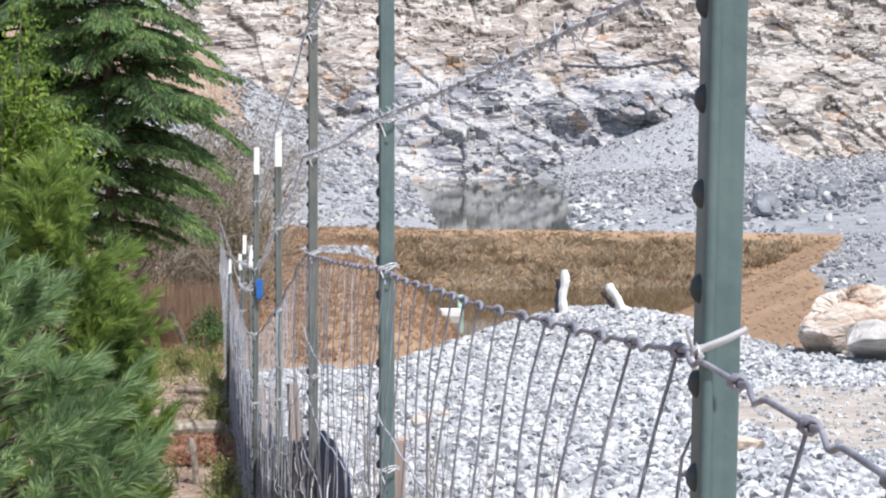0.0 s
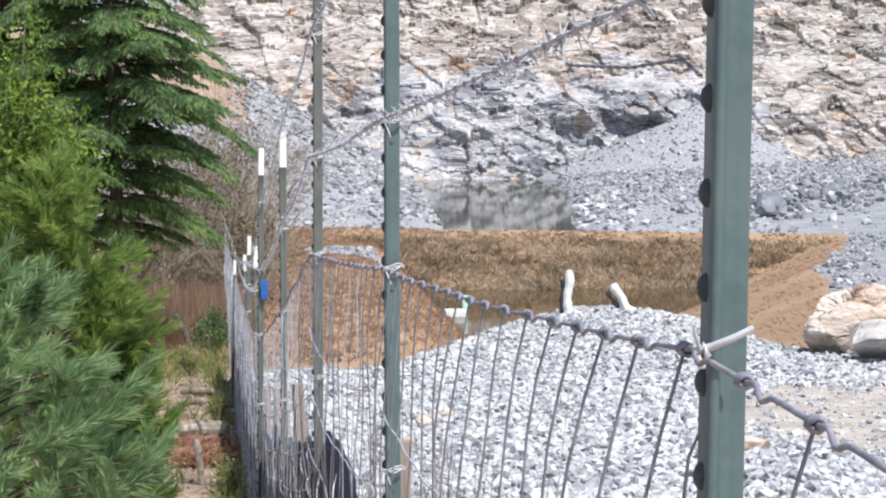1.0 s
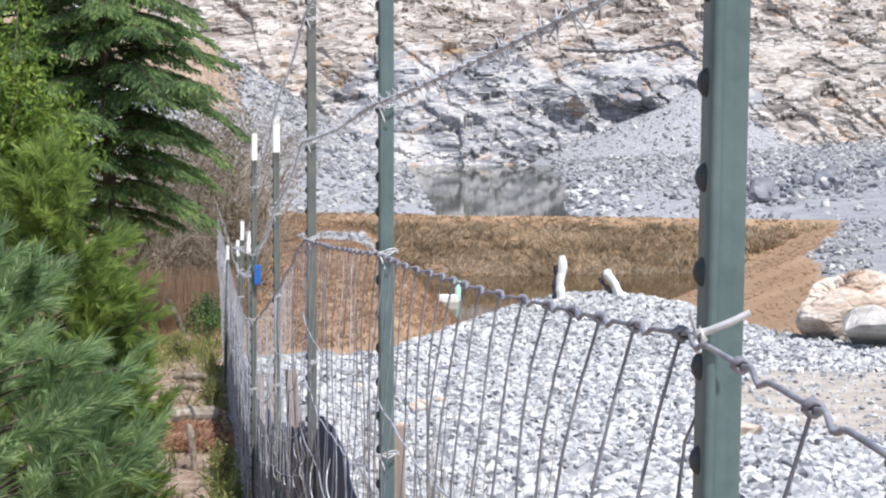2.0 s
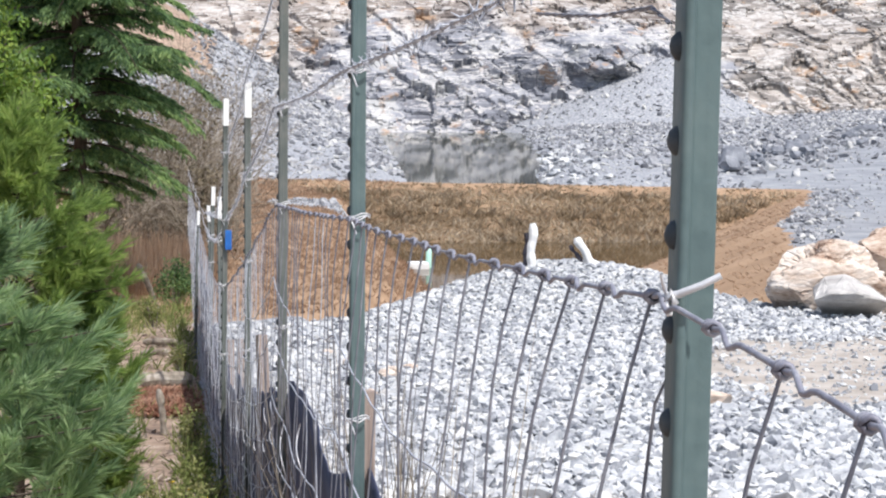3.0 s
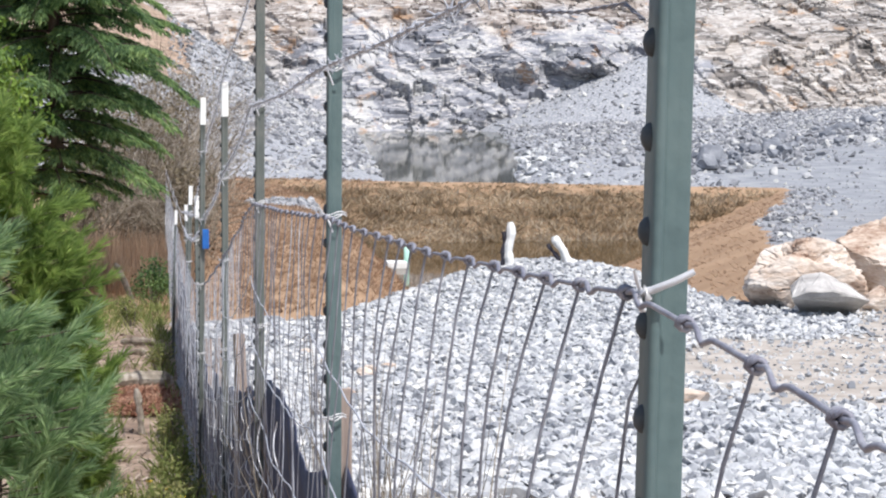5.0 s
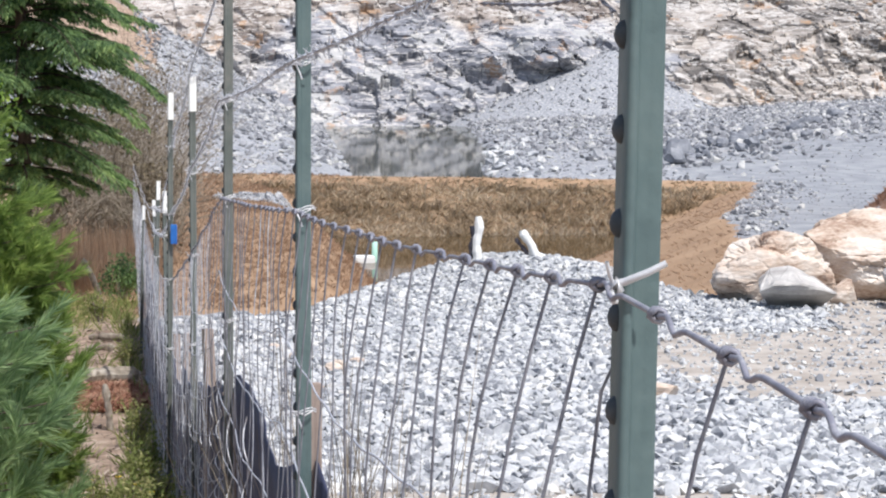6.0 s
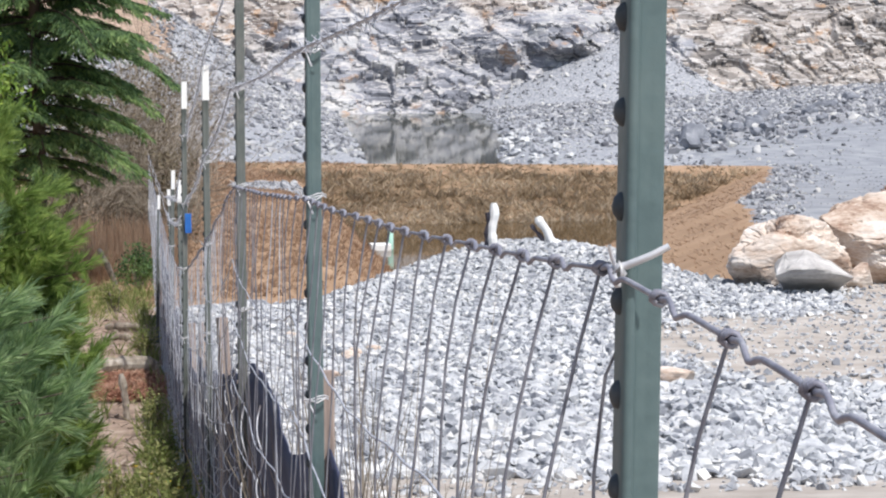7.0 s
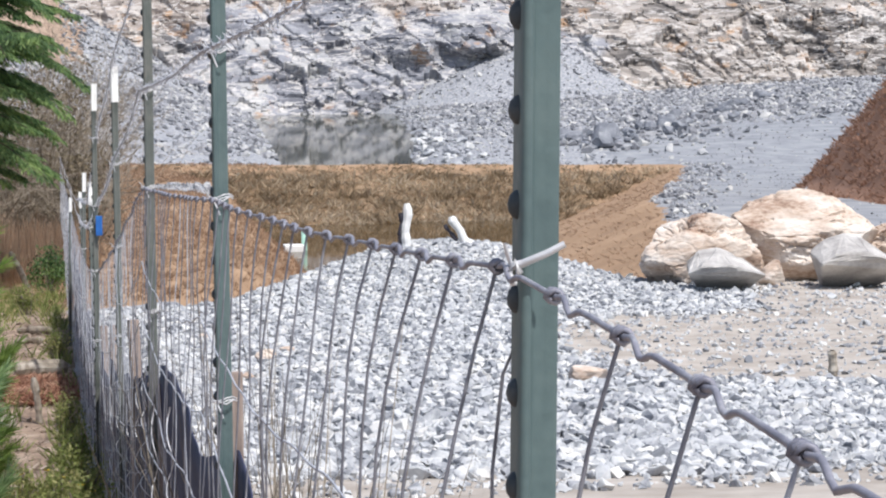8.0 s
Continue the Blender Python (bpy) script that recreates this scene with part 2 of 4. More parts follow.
    for turn, tight in ((0.95, 0.030), (-0.7, 0.018)):
        away = nodes.new("ShaderNodeMath")
        away.operation = "SUBTRACT"
        away.inputs[1].default_value = 0.5
        links.new(noise_at(0.42, 4, (0.5, 1, 1.9), turn), away.inputs[0])
        size = nodes.new("ShaderNodeMath")
        size.operation = "ABSOLUTE"
        links.new(away.outputs[0], size.inputs[0])
        vein = nodes.new("ShaderNodeMapRange")
        vein.inputs["From Min"].default_value, vein.inputs["From Max"].default_value = 0.0, tight
        vein.inputs["To Min"].default_value, vein.inputs["To Max"].default_value = 0.75, 0.0
        links.new(size.outputs[0], vein.inputs[0])
        pale = nodes.new("ShaderNodeRGB")
        pale.outputs[0].default_value = (0.58, 0.555, 0.53, 1)
        c = mixed(vein.outputs[0], c, pale.outputs[0])
    links.new(c, b.inputs["Base Color"])
    bp = nodes.new("ShaderNodeBump")
    bp.inputs["Strength"].default_value, bp.inputs["Distance"].default_value = 0.6, 0.14
    links.new(noise_at(3.4, 5), bp.inputs["Height"])
    links.new(bp.outputs[0], b.inputs["Normal"])
    return m


def water_material(name, colour):
    m = bpy.data.materials.new(name)
    m.use_nodes = True
    nodes, links = m.node_tree.nodes, m.node_tree.links
    b = nodes["Principled BSDF"]
    b.inputs["Base Color"].default_value = (*colour, 1)
    b.inputs["Roughness"].default_value = 0.03
    b.inputs["IOR"].default_value = 1.333
    geo = nodes.new("ShaderNodeNewGeometry")
    silt_film = nodes.new("ShaderNodeBsdfDiffuse")
    silt_film.inputs[0].default_value = (*[c * 1.5 for c in colour], 1)
    both = nodes.new("ShaderNodeMixShader")
    both.inputs[0].default_value = 0.28
    links.new(b.outputs[0], both.inputs[1])
    links.new(silt_film.outputs[0], both.inputs[2])
    links.new(both.outputs[0], nodes["Material Output"].inputs[0])
    n = nodes.new("ShaderNodeTexNoise")
    n.inputs["Scale"].default_value, n.inputs["Detail"].default_value = 1.2, 3
    links.new(geo.outputs["Position"], n.inputs["Vector"])
    bp = nodes.new("ShaderNodeBump")
    bp.inputs["Strength"].default_value, bp.inputs["Distance"].default_value = 0.002, 0.05
    links.new(n.outputs[0], bp.inputs["Height"])
    links.new(bp.outputs[0], b.inputs["Normal"])
    return m


M_GROUND, M_ROCK = zone_material(), rock_material()
M_POND = water_material("brown_pond_water", (0.06, 0.04, 0.02))
M_POOL = water_material("green_grey_pool_water", (0.05, 0.052, 0.04))


# ---- mesh helpers ----
def tri_mesh(name, verts, faces, material, smooth=False):
    verts, faces = np.asarray(verts, np.float32), np.asarray(faces, np.int32)
    me = bpy.data.meshes.new(name)
    k = faces.shape[1]
    me.vertices.add(len(verts))
    me.vertices.foreach_set("co", verts.ravel())
    me.loops.add(faces.size)
    me.loops.foreach_set("vertex_index", faces.ravel())
    me.polygons.add(len(faces))
    me.polygons.foreach_set("loop_start", np.arange(0, faces.size, k, dtype=np.int32))
    me.polygons.foreach_set("use_smooth", np.full(len(faces), smooth))
    me.materials.append(material)
    me.update(calc_edges=True)
    return me


def put(name, me, parent=None, at=None, label=""):
    ob = new(name, me)
    if at is not None:
        ob.matrix_basis = at
    if parent:
        ob.parent = parent
    if label:
        ob["label"] = label
    return ob


def part(name, bm, material, parent=None, label="", smooth=False):
    me = bpy.data.meshes.new(name)
    bm.to_mesh(me)
    bm.free()
    me.materials.append(material)
    if smooth:
        me.polygons.foreach_set("use_smooth", np.full(len(me.polygons), True))
    return put(name, me, parent, None, label)


def tube_arrays(points, radius, n=6, base=0):
    """A tube round a polyline: vertices and quads."""
    p = np.asarray(points, float)
    r = np.broadcast_to(np.asarray(radius, float), (len(p),))
    d = np.gradient(p, axis=0)
    d /= np.linalg.norm(d, axis=1)[:, None] + 1e-9
    ref = np.where(np.abs(d[:, 2:3]) > 0.9, np.array([[1.0, 0, 0]]), np.array([[0, 0, 1.0]]))
    a = np.cross(d, ref)
    a /= np.linalg.norm(a, axis=1)[:, None]
    b = np.cross(d, a)
    ang = np.arange(n) * 2 * np.pi / n
    v = p[:, None] + r[:, None, None] * (np.cos(ang)[None, :, None] * a[:, None] + np.sin(ang)[None, :, None] * b[:, None])
    i = np.arange(len(p) - 1)[:, None] * n
    j, k = np.arange(n)[None], (np.arange(n)[None] + 1) % n
    f = np.stack([i + j, i + k, i + n + k, i + n + j], -1).reshape(-1, 4) + base
    return v.reshape(-1, 3), f


class Pile:
    """Collects many small pieces for one mesh."""

    def __init__(self):
        self.v, self.f, self.n = [], [], 0

    def add(self, v, f):
        v, f = np.asarray(v, float), np.asarray(f)
        self.v.append(v)
        self.f.append(f + self.n)
        self.n += len(v)

    def tube(self, points, radius, n=6):
        self.add(*tube_arrays(points, radius, n))

    def mesh(self, name, material, smooth=False):
        return tri_mesh(name, np.concatenate(self.v), np.concatenate(self.f), material, smooth)


def box_bm(lo, hi, bevel=0.0):
    bm = bmesh.new()
    bmesh.ops.create_cube(bm, size=1)
    for v in bm.verts:
        for i in range(3):
            v.co[i] = lo[i] + (v.co[i] + 0.5) * (hi[i] - lo[i])
    if bevel:
        bmesh.ops.bevel(bm, geom=bm.edges[:], offset=bevel, segments=2, affect="EDGES", profile=0.7)
    return bm


rng = np.random.default_rng(7)


def value_noise(x, y, seed=0):
    """Smooth noise in 0..1 on arrays."""
    xi, yi = np.floor(x).astype(np.int64), np.floor(y).astype(np.int64)
    fx, fy = x - xi, y - yi
    fx, fy = fx * fx * (3 - 2 * fx), fy * fy * (3 - 2 * fy)

    def h(a, b):
        n = (a * 374761393 + b * 668265263 + seed * 974634777) & 0xFFFFFFFF
        n = ((n ^ (n >> 13)) * 1274126177) & 0xFFFFFFFF
        return ((n ^ (n >> 16)) & 0xFFFF) / 65535.0
    return (h(xi, yi) * (1 - fx) + h(xi + 1, yi) * fx) * (1 - fy) + (h(xi, yi + 1) * (1 - fx) + h(xi + 1, yi + 1) * fx) * fy


def fbm(x, y, seed=0, octaves=4):
    s, a, t = 0, 1, 0
    for o in range(octaves):
        s = s + a * value_noise(x * 2 ** o, y * 2 ** o, seed + o)
        t += a
        a *= 0.5
    return s / t


# ---- lie of the land ----
def base_line(y):
    return np.interp(y, [-60, -5, 1.57, 4.4, 7.2, 10, 12.9, 15.7, 18.5, 30, 60], [0.3, 0.22, 0.17, 0.08, -0.02, -0.35, -0.64, -0.84, -0.9, -0.92, -1.03])


def near_edge(x):
    return np.interp(x, [-40, 0.7, 1.5, 2.05, 2.85, 3.7, 4.7, 5.5, 5.95, 6.3, 7, 9, 14], [27, 27.3, 28, 29, 31.3, 33.2, 34.5, 34.3, 32.3, 29.8, 29.6, 32, 36])


def right_crest(y):
    return np.interp(y, [28, 32, 42.7, 48.6, 68, 72], [6.4, 7.4, 9.7, 10.8, 15.9, 16.9]) + 0.5 * (fbm(np.asarray(y, float) * 0.35, np.asarray(y, float) * 0.0, 61) - 0.5)


def basin(x, y):
    """0 outside the basin and on its crest, 1 at its waterline."""
    return np.minimum.reduce([(x - np.interp(y, [26, 34, 45, 53, 57, 61, 68, 72], [0.8, 2.6, 3.3, 3.25, 3.1, 3.8, 3.2, 2.2])) / 1.4, (72.5 - y) / 6.8, (right_crest(y) - x) / 3.4, (y - near_edge(x)) / 4.5])


def gravel_ramp(x, y):
    """A tongue of crushed stone that runs over the crest down to the pond."""
    return (x > 2.1) & (x < 5.5) & (np.abs(y - 58.4 + 0.9 * np.clip(x - 3.6, 0, 9)) < np.interp(x, [2.1, 2.9, 4.0, 5.5], [0.7, 2.4, 1.3, 0.6]))


def mound(x, y):
    """Metres from the middle of the grassed mound beside the road."""
    x, y = np.asarray(x, float), np.asarray(y, float)
    return np.hypot(x - 18.4, np.clip(np.maximum(45 - y, y - 50), 0, 99) * 0.6)


def pool(x, y):
    """Metres inside the far pool's shore (negative: outside)."""
    left = np.interp(y, [84, 90, 169], [7.0, 7.3, 12.4])
    right = np.interp(y, [80, 87, 110, 169], [11.4, 11.9, 15.3, 22.0])
    return np.minimum.reduce([x - left, right - x, y - 75, 176 - y])


def height(x, y):
    x, y = np.broadcast_arrays(np.asarray(x, float), np.asarray(y, float))
    z = base_line(y)
    z = z + 0.23 * np.exp(-((x - 4.9) / 1.6) ** 2 - ((y - 33.5) / 4) ** 2)
    z = z - 0.016 * np.clip(x - 2, 0, 15) * np.clip((y - 50) / 18, 0, 1)
    z = z + 0.05 * (fbm(x * 0.8, y * 0.8, 3) - 0.5) + 0.12 * np.clip(-1.5 - x, 0, 12)
    b = np.clip(basin(x, y), 0, 1.7)
    z = np.where(b > 0, z - 1.35 * b + 0.3 * np.clip(b, 0, 0.6) * (fbm(x * 0.7, y * 0.45, 71) - 0.5), z)
    far = np.clip((y - 73) / 4, 0, 1)
    p = pool(x, y)
    side = np.where(x < 12, 0.3, 0.05)
    floor_z = -1.4 - np.clip(p, -0.5, 3) * 0.4 + np.clip(-p - 0.5, 0, 30) * side * np.clip((y - 78) / 20, 0, 1)
    floor_z = np.where((x > 9) | (y > 80), floor_z, np.maximum(floor_z, -1.3))
    floor_z = floor_z - 0.35 * np.clip((86 - y) / 8, 0, 1)
    floor_z = floor_z + 0.25 * (fbm(x * 0.3, y * 0.3, 11) - 0.5)
    z = z * (1 - far) + floor_z * far
    cone = 3.4 - 0.52 * np.hypot((x - 32) * np.where(x < 32, 0.8, 1.2), y - 176)
    z = np.maximum(z, np.where(y > 120, cone + 0.4 * (fbm(x * 0.5, y * 0.5, 5) - 0.5), -9))
    scree = 9.5 - 0.6 * np.hypot(x + 5, (y - 180) * 0.9)
    z = np.maximum(z, np.where(y > 120, scree + 0.5 * (fbm(x * 0.4, y * 0.4, 15) - 0.5), -9))
    hill = 4.3 - 1.3 * mound(x, y)
    z = np.maximum(z, hill + 0.3 * (fbm(x * 0.7, y * 0.7, 8) - 0.5))
    back = np.clip((y - 186) / 30, 0, 1)
    return z + back * 34


def spread(parts):
    return np.unique(np.concatenate([np.arange(a, b, s) for a, b, s in parts]))


gx = spread([(-400, -40, 40), (-40, -8, 2), (-8, -1, 0.4), (-1, 12, 0.17), (12, 17, 0.25), (17, 50, 0.6), (50, 80, 3), (80, 441, 40)])
gy = spread([(-150, -10, 20), (-10, 12, 0.5), (12, 40, 0.2), (40, 76, 0.25), (76, 190, 1.2), (190, 240, 5), (240, 1200, 80)])
GX, GY = np.meshgrid(gx, gy)
GZ = height(GX, GY)
idx = np.arange(GX.size).reshape(GX.shape)
quads = np.stack([idx[:-1, :-1], idx[:-1, 1:], idx[1:, 1:], idx[1:, :-1]], -1).reshape(-1, 4)
ground_mesh = tri_mesh("ground", np.stack([GX, GY, GZ], -1).reshape(-1, 3), quads, M_GROUND, True)
bs = basin(GX, GY)
grass_zone = (bs > -0.02) & (GY > near_edge(GX) + 0.9)
grass_zone |= (GY > near_edge(GX) + 0.9) & (GX < 6) & (GY < 75) & (GX < right_crest(GY)) & (GX > -20)
grass_zone |= mound(GX, GY) < 4.2
grass_zone &= ~gravel_ramp(GX, GY)
grass_zone |= (GY > 70) & (GY < 79) & (GX > 1.5) & (GX < 14)
soil_zone = ((GX < 0.36) & (GY < 60)) | ((GY > 135) & (GX < 1.4 + 3.2 * fbm(GX * 0.3, GY * 0.12, 17)) & (GY < 190))
dirt_zone = (GX > 0.5) & (GY < 30) & (((GX > 2.9 + 0.09 * (GY - 14)) & (np.abs(GY - 23.0 - 0.12 * (GX - 5)) < 2.8 + 0.35 * np.clip(GX - 5, 0, 9)) & (GX > 4.3)) | (GY < 15.4) | ((GX > 7) & (GY > 21)))
road_zone = (GX > right_crest(GY)) & (GY > 36) & (GY < 100)
tufted_zone = np.minimum.reduce([0.2 + bs * 2.2, (GY - 63) * 0.5, 0.4 + 2.0 * ((GX - 2.5) / 1.4 - (72.5 - GY) / 6.8), 0.4 + 2.0 * ((right_crest(GY) - GX) / 3.4 - (72.5 - GY) / 6.8)]).clip(0, 0.75)
rust_zone = mound(GX, GY) < 4.2
for key, zone in (("grass", grass_zone), ("tufted", tufted_zone), ("rust", rust_zone), ("soil", soil_zone & ~grass_zone), ("dirt", dirt_zone), ("road", road_zone)):
    a = ground_mesh.attributes.new(key, "FLOAT", "POINT")
    a.data.foreach_set("value", zone.astype(np.float32).ravel())
ground = tagged(put("ground", ground_mesh), "quarry ground of crushed stone, tan dirt and dry grass", "ground", kind="structure")


def sheet(name, x0, x1, y0, y1, z, material, label):
    me = tri_mesh(name, [(x0, y0, z), (x1, y0, z), (x1, y1, z), (x0, y1, z)], [(0, 1, 2, 3)], material)
    return tagged(put(name, me), label, "water", kind="structure")


sheet("water", 2, 18, 30, 74, -2.3, M_POND, "still brown pond water in the grassed basin")
sheet("water", 4, 30, 78, 180, -1.55, M_POOL, "still green-grey pool under the quarry face")


# ---- quarry face ----
def facets(u, v, cell, seed, tilt):
    """Angular blocks: cells that each have a step and a slope of their own."""
    best = np.full(u.shape, 1e9)
    val, ident = np.zeros(u.shape), np.zeros(u.shape)
    cu, cv = np.floor(u / cell), np.floor(v / cell)

    def h(a, b, s):
        n = (a.astype(np.int64) * 374761393 + b.astype(np.int64) * 668265263 + (seed * 31 + s) * 974634777) & 0xFFFFFFFF
        n = ((n ^ (n >> 13)) * 1274126177) & 0xFFFFFFFF
        return ((n ^ (n >> 16)) & 0xFFFF) / 65535.0
    for du in (-1, 0, 1):
        for dv in (-1, 0, 1):
            a, b = cu + du, cv + dv
            pu, pv = (a + h(a, b, 0)) * cell, (b + h(a, b, 1)) * cell
            d = np.hypot(u - pu, v - pv) + 0.35 * np.abs(u - pu + v - pv)
            w = (h(a, b, 2) - 0.5) * cell * 0.34 + tilt * ((h(a, b, 3) - 0.5) * (u - pu) * 1.6 + (h(a, b, 4) - 0.35) * (v - pv) * 1.6)
            near = d < best
            best = np.where(near, d, best)
            val = np.where(near, w, val)
            ident = np.where(near, h(a, b, 5), ident)
    return val, ident


fu = spread([(-70, -4, 1.0), (-4, 56, 0.13), (56, 120, 1.0)])
fv = spread([(-4, 13, 0.12), (13, 36, 0.6)])
U, V = np.meshgrid(fu, fv)
ca, sa = math.cos(0.62), math.sin(0.62)
bend_u = 1.5 * (fbm(U * 0.09, V * 0.12, 21) - 0.5)
GA, GB = (U + bend_u) * ca - V * sa, ((U + bend_u) * sa + V * ca) * 1.7
f1, id1 = facets(GA, GB, 4.6, 1, 1.0)
f2, id2 = facets(U * 0.9 + V * 0.55, (V - U * 0.45) * 1.3, 1.9, 2, 1.1)
f3, id3 = facets(U * 0.8 + V * 0.5, V - U * 0.2, 0.85, 3, 1.2)
f4, id4 = facets(U + V * 0.4, V * 1.3 + U * 0.2, 0.38, 4, 1.2)
patch = np.clip((fbm(U * 0.16, V * 0.2, 51) - 0.4) * 4, 0, 1)
bench = 3.0 / (1 + np.exp(-(V - 6.2 - 0.8 * np.sin(U * 0.12)) * 2.2))
Y = 175 + V * 1.15 + bench + f1 * 0.2 + f2 * 0.5 + f3 * (0.45 + 0.25 * patch) + f4 * (0.22 + 0.25 * patch) + 5 * (fbm(U * 0.06, V * 0.05, 31) - 0.5) + np.clip(-(U - 6), 0, 80) * 0.1
Y -= 2.9 * np.exp(-((U - 28.0 + 0.4 * (V - 3)) / 2.3) ** 4 - ((V - 3.2) / 1.25) ** 4) + 1.6 * np.exp(-((U - 22.6 - 0.5 * V) / 1.3) ** 4 - ((V - 2.6) / 1.0) ** 4)
for j in range(1, len(fv)):
    Y[j] = np.maximum(Y[j], Y[j - 1] - 0.05 - 0.3 * np.exp(-((U[j] - 27.8) / 2.6) ** 2 - ((V[j] - 2.3) / 1.2) ** 2))
idx = np.arange(U.size).reshape(U.shape)
quads = np.stack([idx[:-1, :-1], idx[:-1, 1:], idx[1:, 1:], idx[1:, :-1]], -1).reshape(-1, 4)
face_mesh = tri_mesh("quarry_face", np.stack([U, Y, V], -1).reshape(-1, 3), quads, M_ROCK)
wn1 = fbm(U * 0.25, V * 0.4, 41) - 0.5
weathered = np.clip(0.5 + (V - 5.4 - 0.03 * (U - 20)) * 0.25 + wn1 * 1.6 + np.clip(13 - U, 0, 10) * 0.06, 0, 1) * (1 - 0.55 / (1 + np.exp(-(U - 33.5) * 0.9)))
brown = np.clip(0.5 + (U - 33.5) * 0.2 + wn1 * 2.0, 0, 1) + np.clip(0.6 - (U - 9) * 0.1, 0, 1) * 0.8
for key, val in (("weathered", weathered), ("brown", np.clip(brown, 0, 1)), ("block", 0.4 * id2 + 0.3 * id3 + 0.2 * id1 + 0.1 * id4)):
    a = face_mesh.attributes.new(key, "FLOAT", "POINT")
    a.data.foreach_set("value", val.astype(np.float32).ravel())
quarry_face = tagged(put("quarry_face", face_mesh), "blasted quarry rock face, blue-grey below and tan above", "rock face", kind="structure")


# ---- stones ----
def stone_shapes(count, seed, flat=0.6, points=11):
    """Angular stones of about one metre, as arrays."""
    r = random.Random(seed)
    shapes = []
    for _ in range(count):
        bm = bmesh.new()
        for _ in range(points):
            p = Vector((r.gauss(0, 1), r.gauss(0, 1), r.gauss(0, 1))).normalized() * r.uniform(0.42, 0.55)
            bm.verts.new((p.x, p.y * r.uniform(0.65, 0.9), p.z * flat))
        bmesh.ops.convex_hull(bm, input=bm.verts[:])
        for v in [v for v in bm.verts if not v.link_faces]:
            bm.verts.remove(v)
        bmesh.ops.triangulate(bm, faces=bm.faces[:])
        bm.verts.index_update()
        shapes.append((np.array([v.co[:] for v in bm.verts]), np.array([[v.index for v in f.verts] for f in bm.faces])))
        bm.free()
    return shapes


def turned(v, rz, rx, ry):
    cz, sz, cx, sx, cy, sy = math.cos(rz), math.sin(rz), math.cos(rx), math.sin(rx), math.cos(ry), math.sin(ry)
    a = np.array([[cz, -sz, 0], [sz, cz, 0], [0, 0, 1]])
    b = np.array([[1, 0, 0], [0, cx, -sx], [0, sx, cx]])
    c = np.array([[cy, 0, sy], [0, 1, 0], [-sy, 0, cy]])
    return v @ (a @ b @ c).T


SHAPES = stone_shapes(14, 3)
pile = Pile()
near_stones = []


def on_dirt(x, y):
    w = 3.0 * (fbm(np.asarray(x * 1.1), np.asarray(y * 0.6), 81) - 0.5)
    return ((x > 4.3 + 0.5 * w) & (np.abs(y - 23.0 - 0.12 * (x - 5) + w) < 2.0 + 0.35 * max(0.0, x - 5))) | (y < 15.1 + 0.3 * w) | ((x > 7.2 + 0.4 * w) & (y > 21.5))


count = 0
while count < 42000:
    y = math.sqrt(rng.uniform(14.0 ** 2, 36 ** 2))
    x = rng.uniform(0.4, 0.33 * y + 0.3)
    if y > near_edge(x) + 0.5:
        continue
    count += 1
    if on_dirt(x, y) and rng.random() > 0.28:
        continue
    s = 0.06 + 0.1 * rng.random() ** 1.8 + (0.09 * rng.random() if rng.random() < 0.05 else 0)
    s *= 0.78 + max(0.0, 24 - y) / 36
    if on_dirt(x, y):
        s *= 0.35 + 0.6 * rng.random() ** 2
    z = float(height(x, y)) + s * 0.12
    k = int(rng.integers(14))
    a, b, c = rng.uniform(0, 6.28), rng.normal(0, 0.45), rng.normal(0, 0.45)
    if y < 18.5 and len(near_stones) < 290 and s > 0.07:
        near_stones.append((k, x, y, z, s, a, b, c))
    else:
        v, f = SHAPES[k]
        pile.add(turned(v * s, a, b, c) + (x, y, z), f)
tagged(put("gravel", pile.mesh("gravel", M_STONE), ground), "pale grey angular crushed stone", kind="stuff")

# rubble on the far floor, the talus and the rock row
pile = Pile()
for _ in range(21000):
    y = rng.uniform(76, 178)
    x = rng.uniform(-5.0, 0.33 * y)
    if (y > 135 and x < 2.2) or pool(x, y) > 0.3 or (y < 86 and pool(x, y) > -0.8) or (x > right_crest(np.array(72.0)) and y < 96 and rng.random() < 0.8):
        continue
    s = (0.1 + 0.3 * rng.random() ** 2.5) * (0.7 + y / 200) * (0.95 if x < 12 else 0.85 if y > 96 else 0.55)
    v, f = SHAPES[int(rng.integers(14))]
    pile.add(turned(v * s, rng.uniform(0, 6.28), rng.normal(0, 0.5), rng.normal(0, 0.5)) + (x, y, float(height(x, y)) + s * 0.12), f)
for _ in range(6500):
    x, y = rng.uniform(1.5, 13), rng.uniform(135, 186)
    s = 0.16 + 0.42 * rng.random() ** 3
    v, f = SHAPES[int(rng.integers(14))]
    if pool(x, y) < 0.2:
        pile.add(turned(v * s, rng.uniform(0, 6.28), rng.normal(0, 0.5), rng.normal(0, 0.5)) + (x, y, float(height(x, y)) + s * 0.12), f)
for _ in range(3500):
    x, y = rng.uniform(21, 42), rng.uniform(150, 178)
    s = 0.09 + 0.2 * rng.random() ** 3
    v, f = SHAPES[int(rng.integers(14))]
    pile.add(turned(v * s, rng.uniform(0, 6.28), rng.normal(0, 0.5), rng.normal(0, 0.5)) + (x, y, float(height(x, y)) + s * 0.12), f)
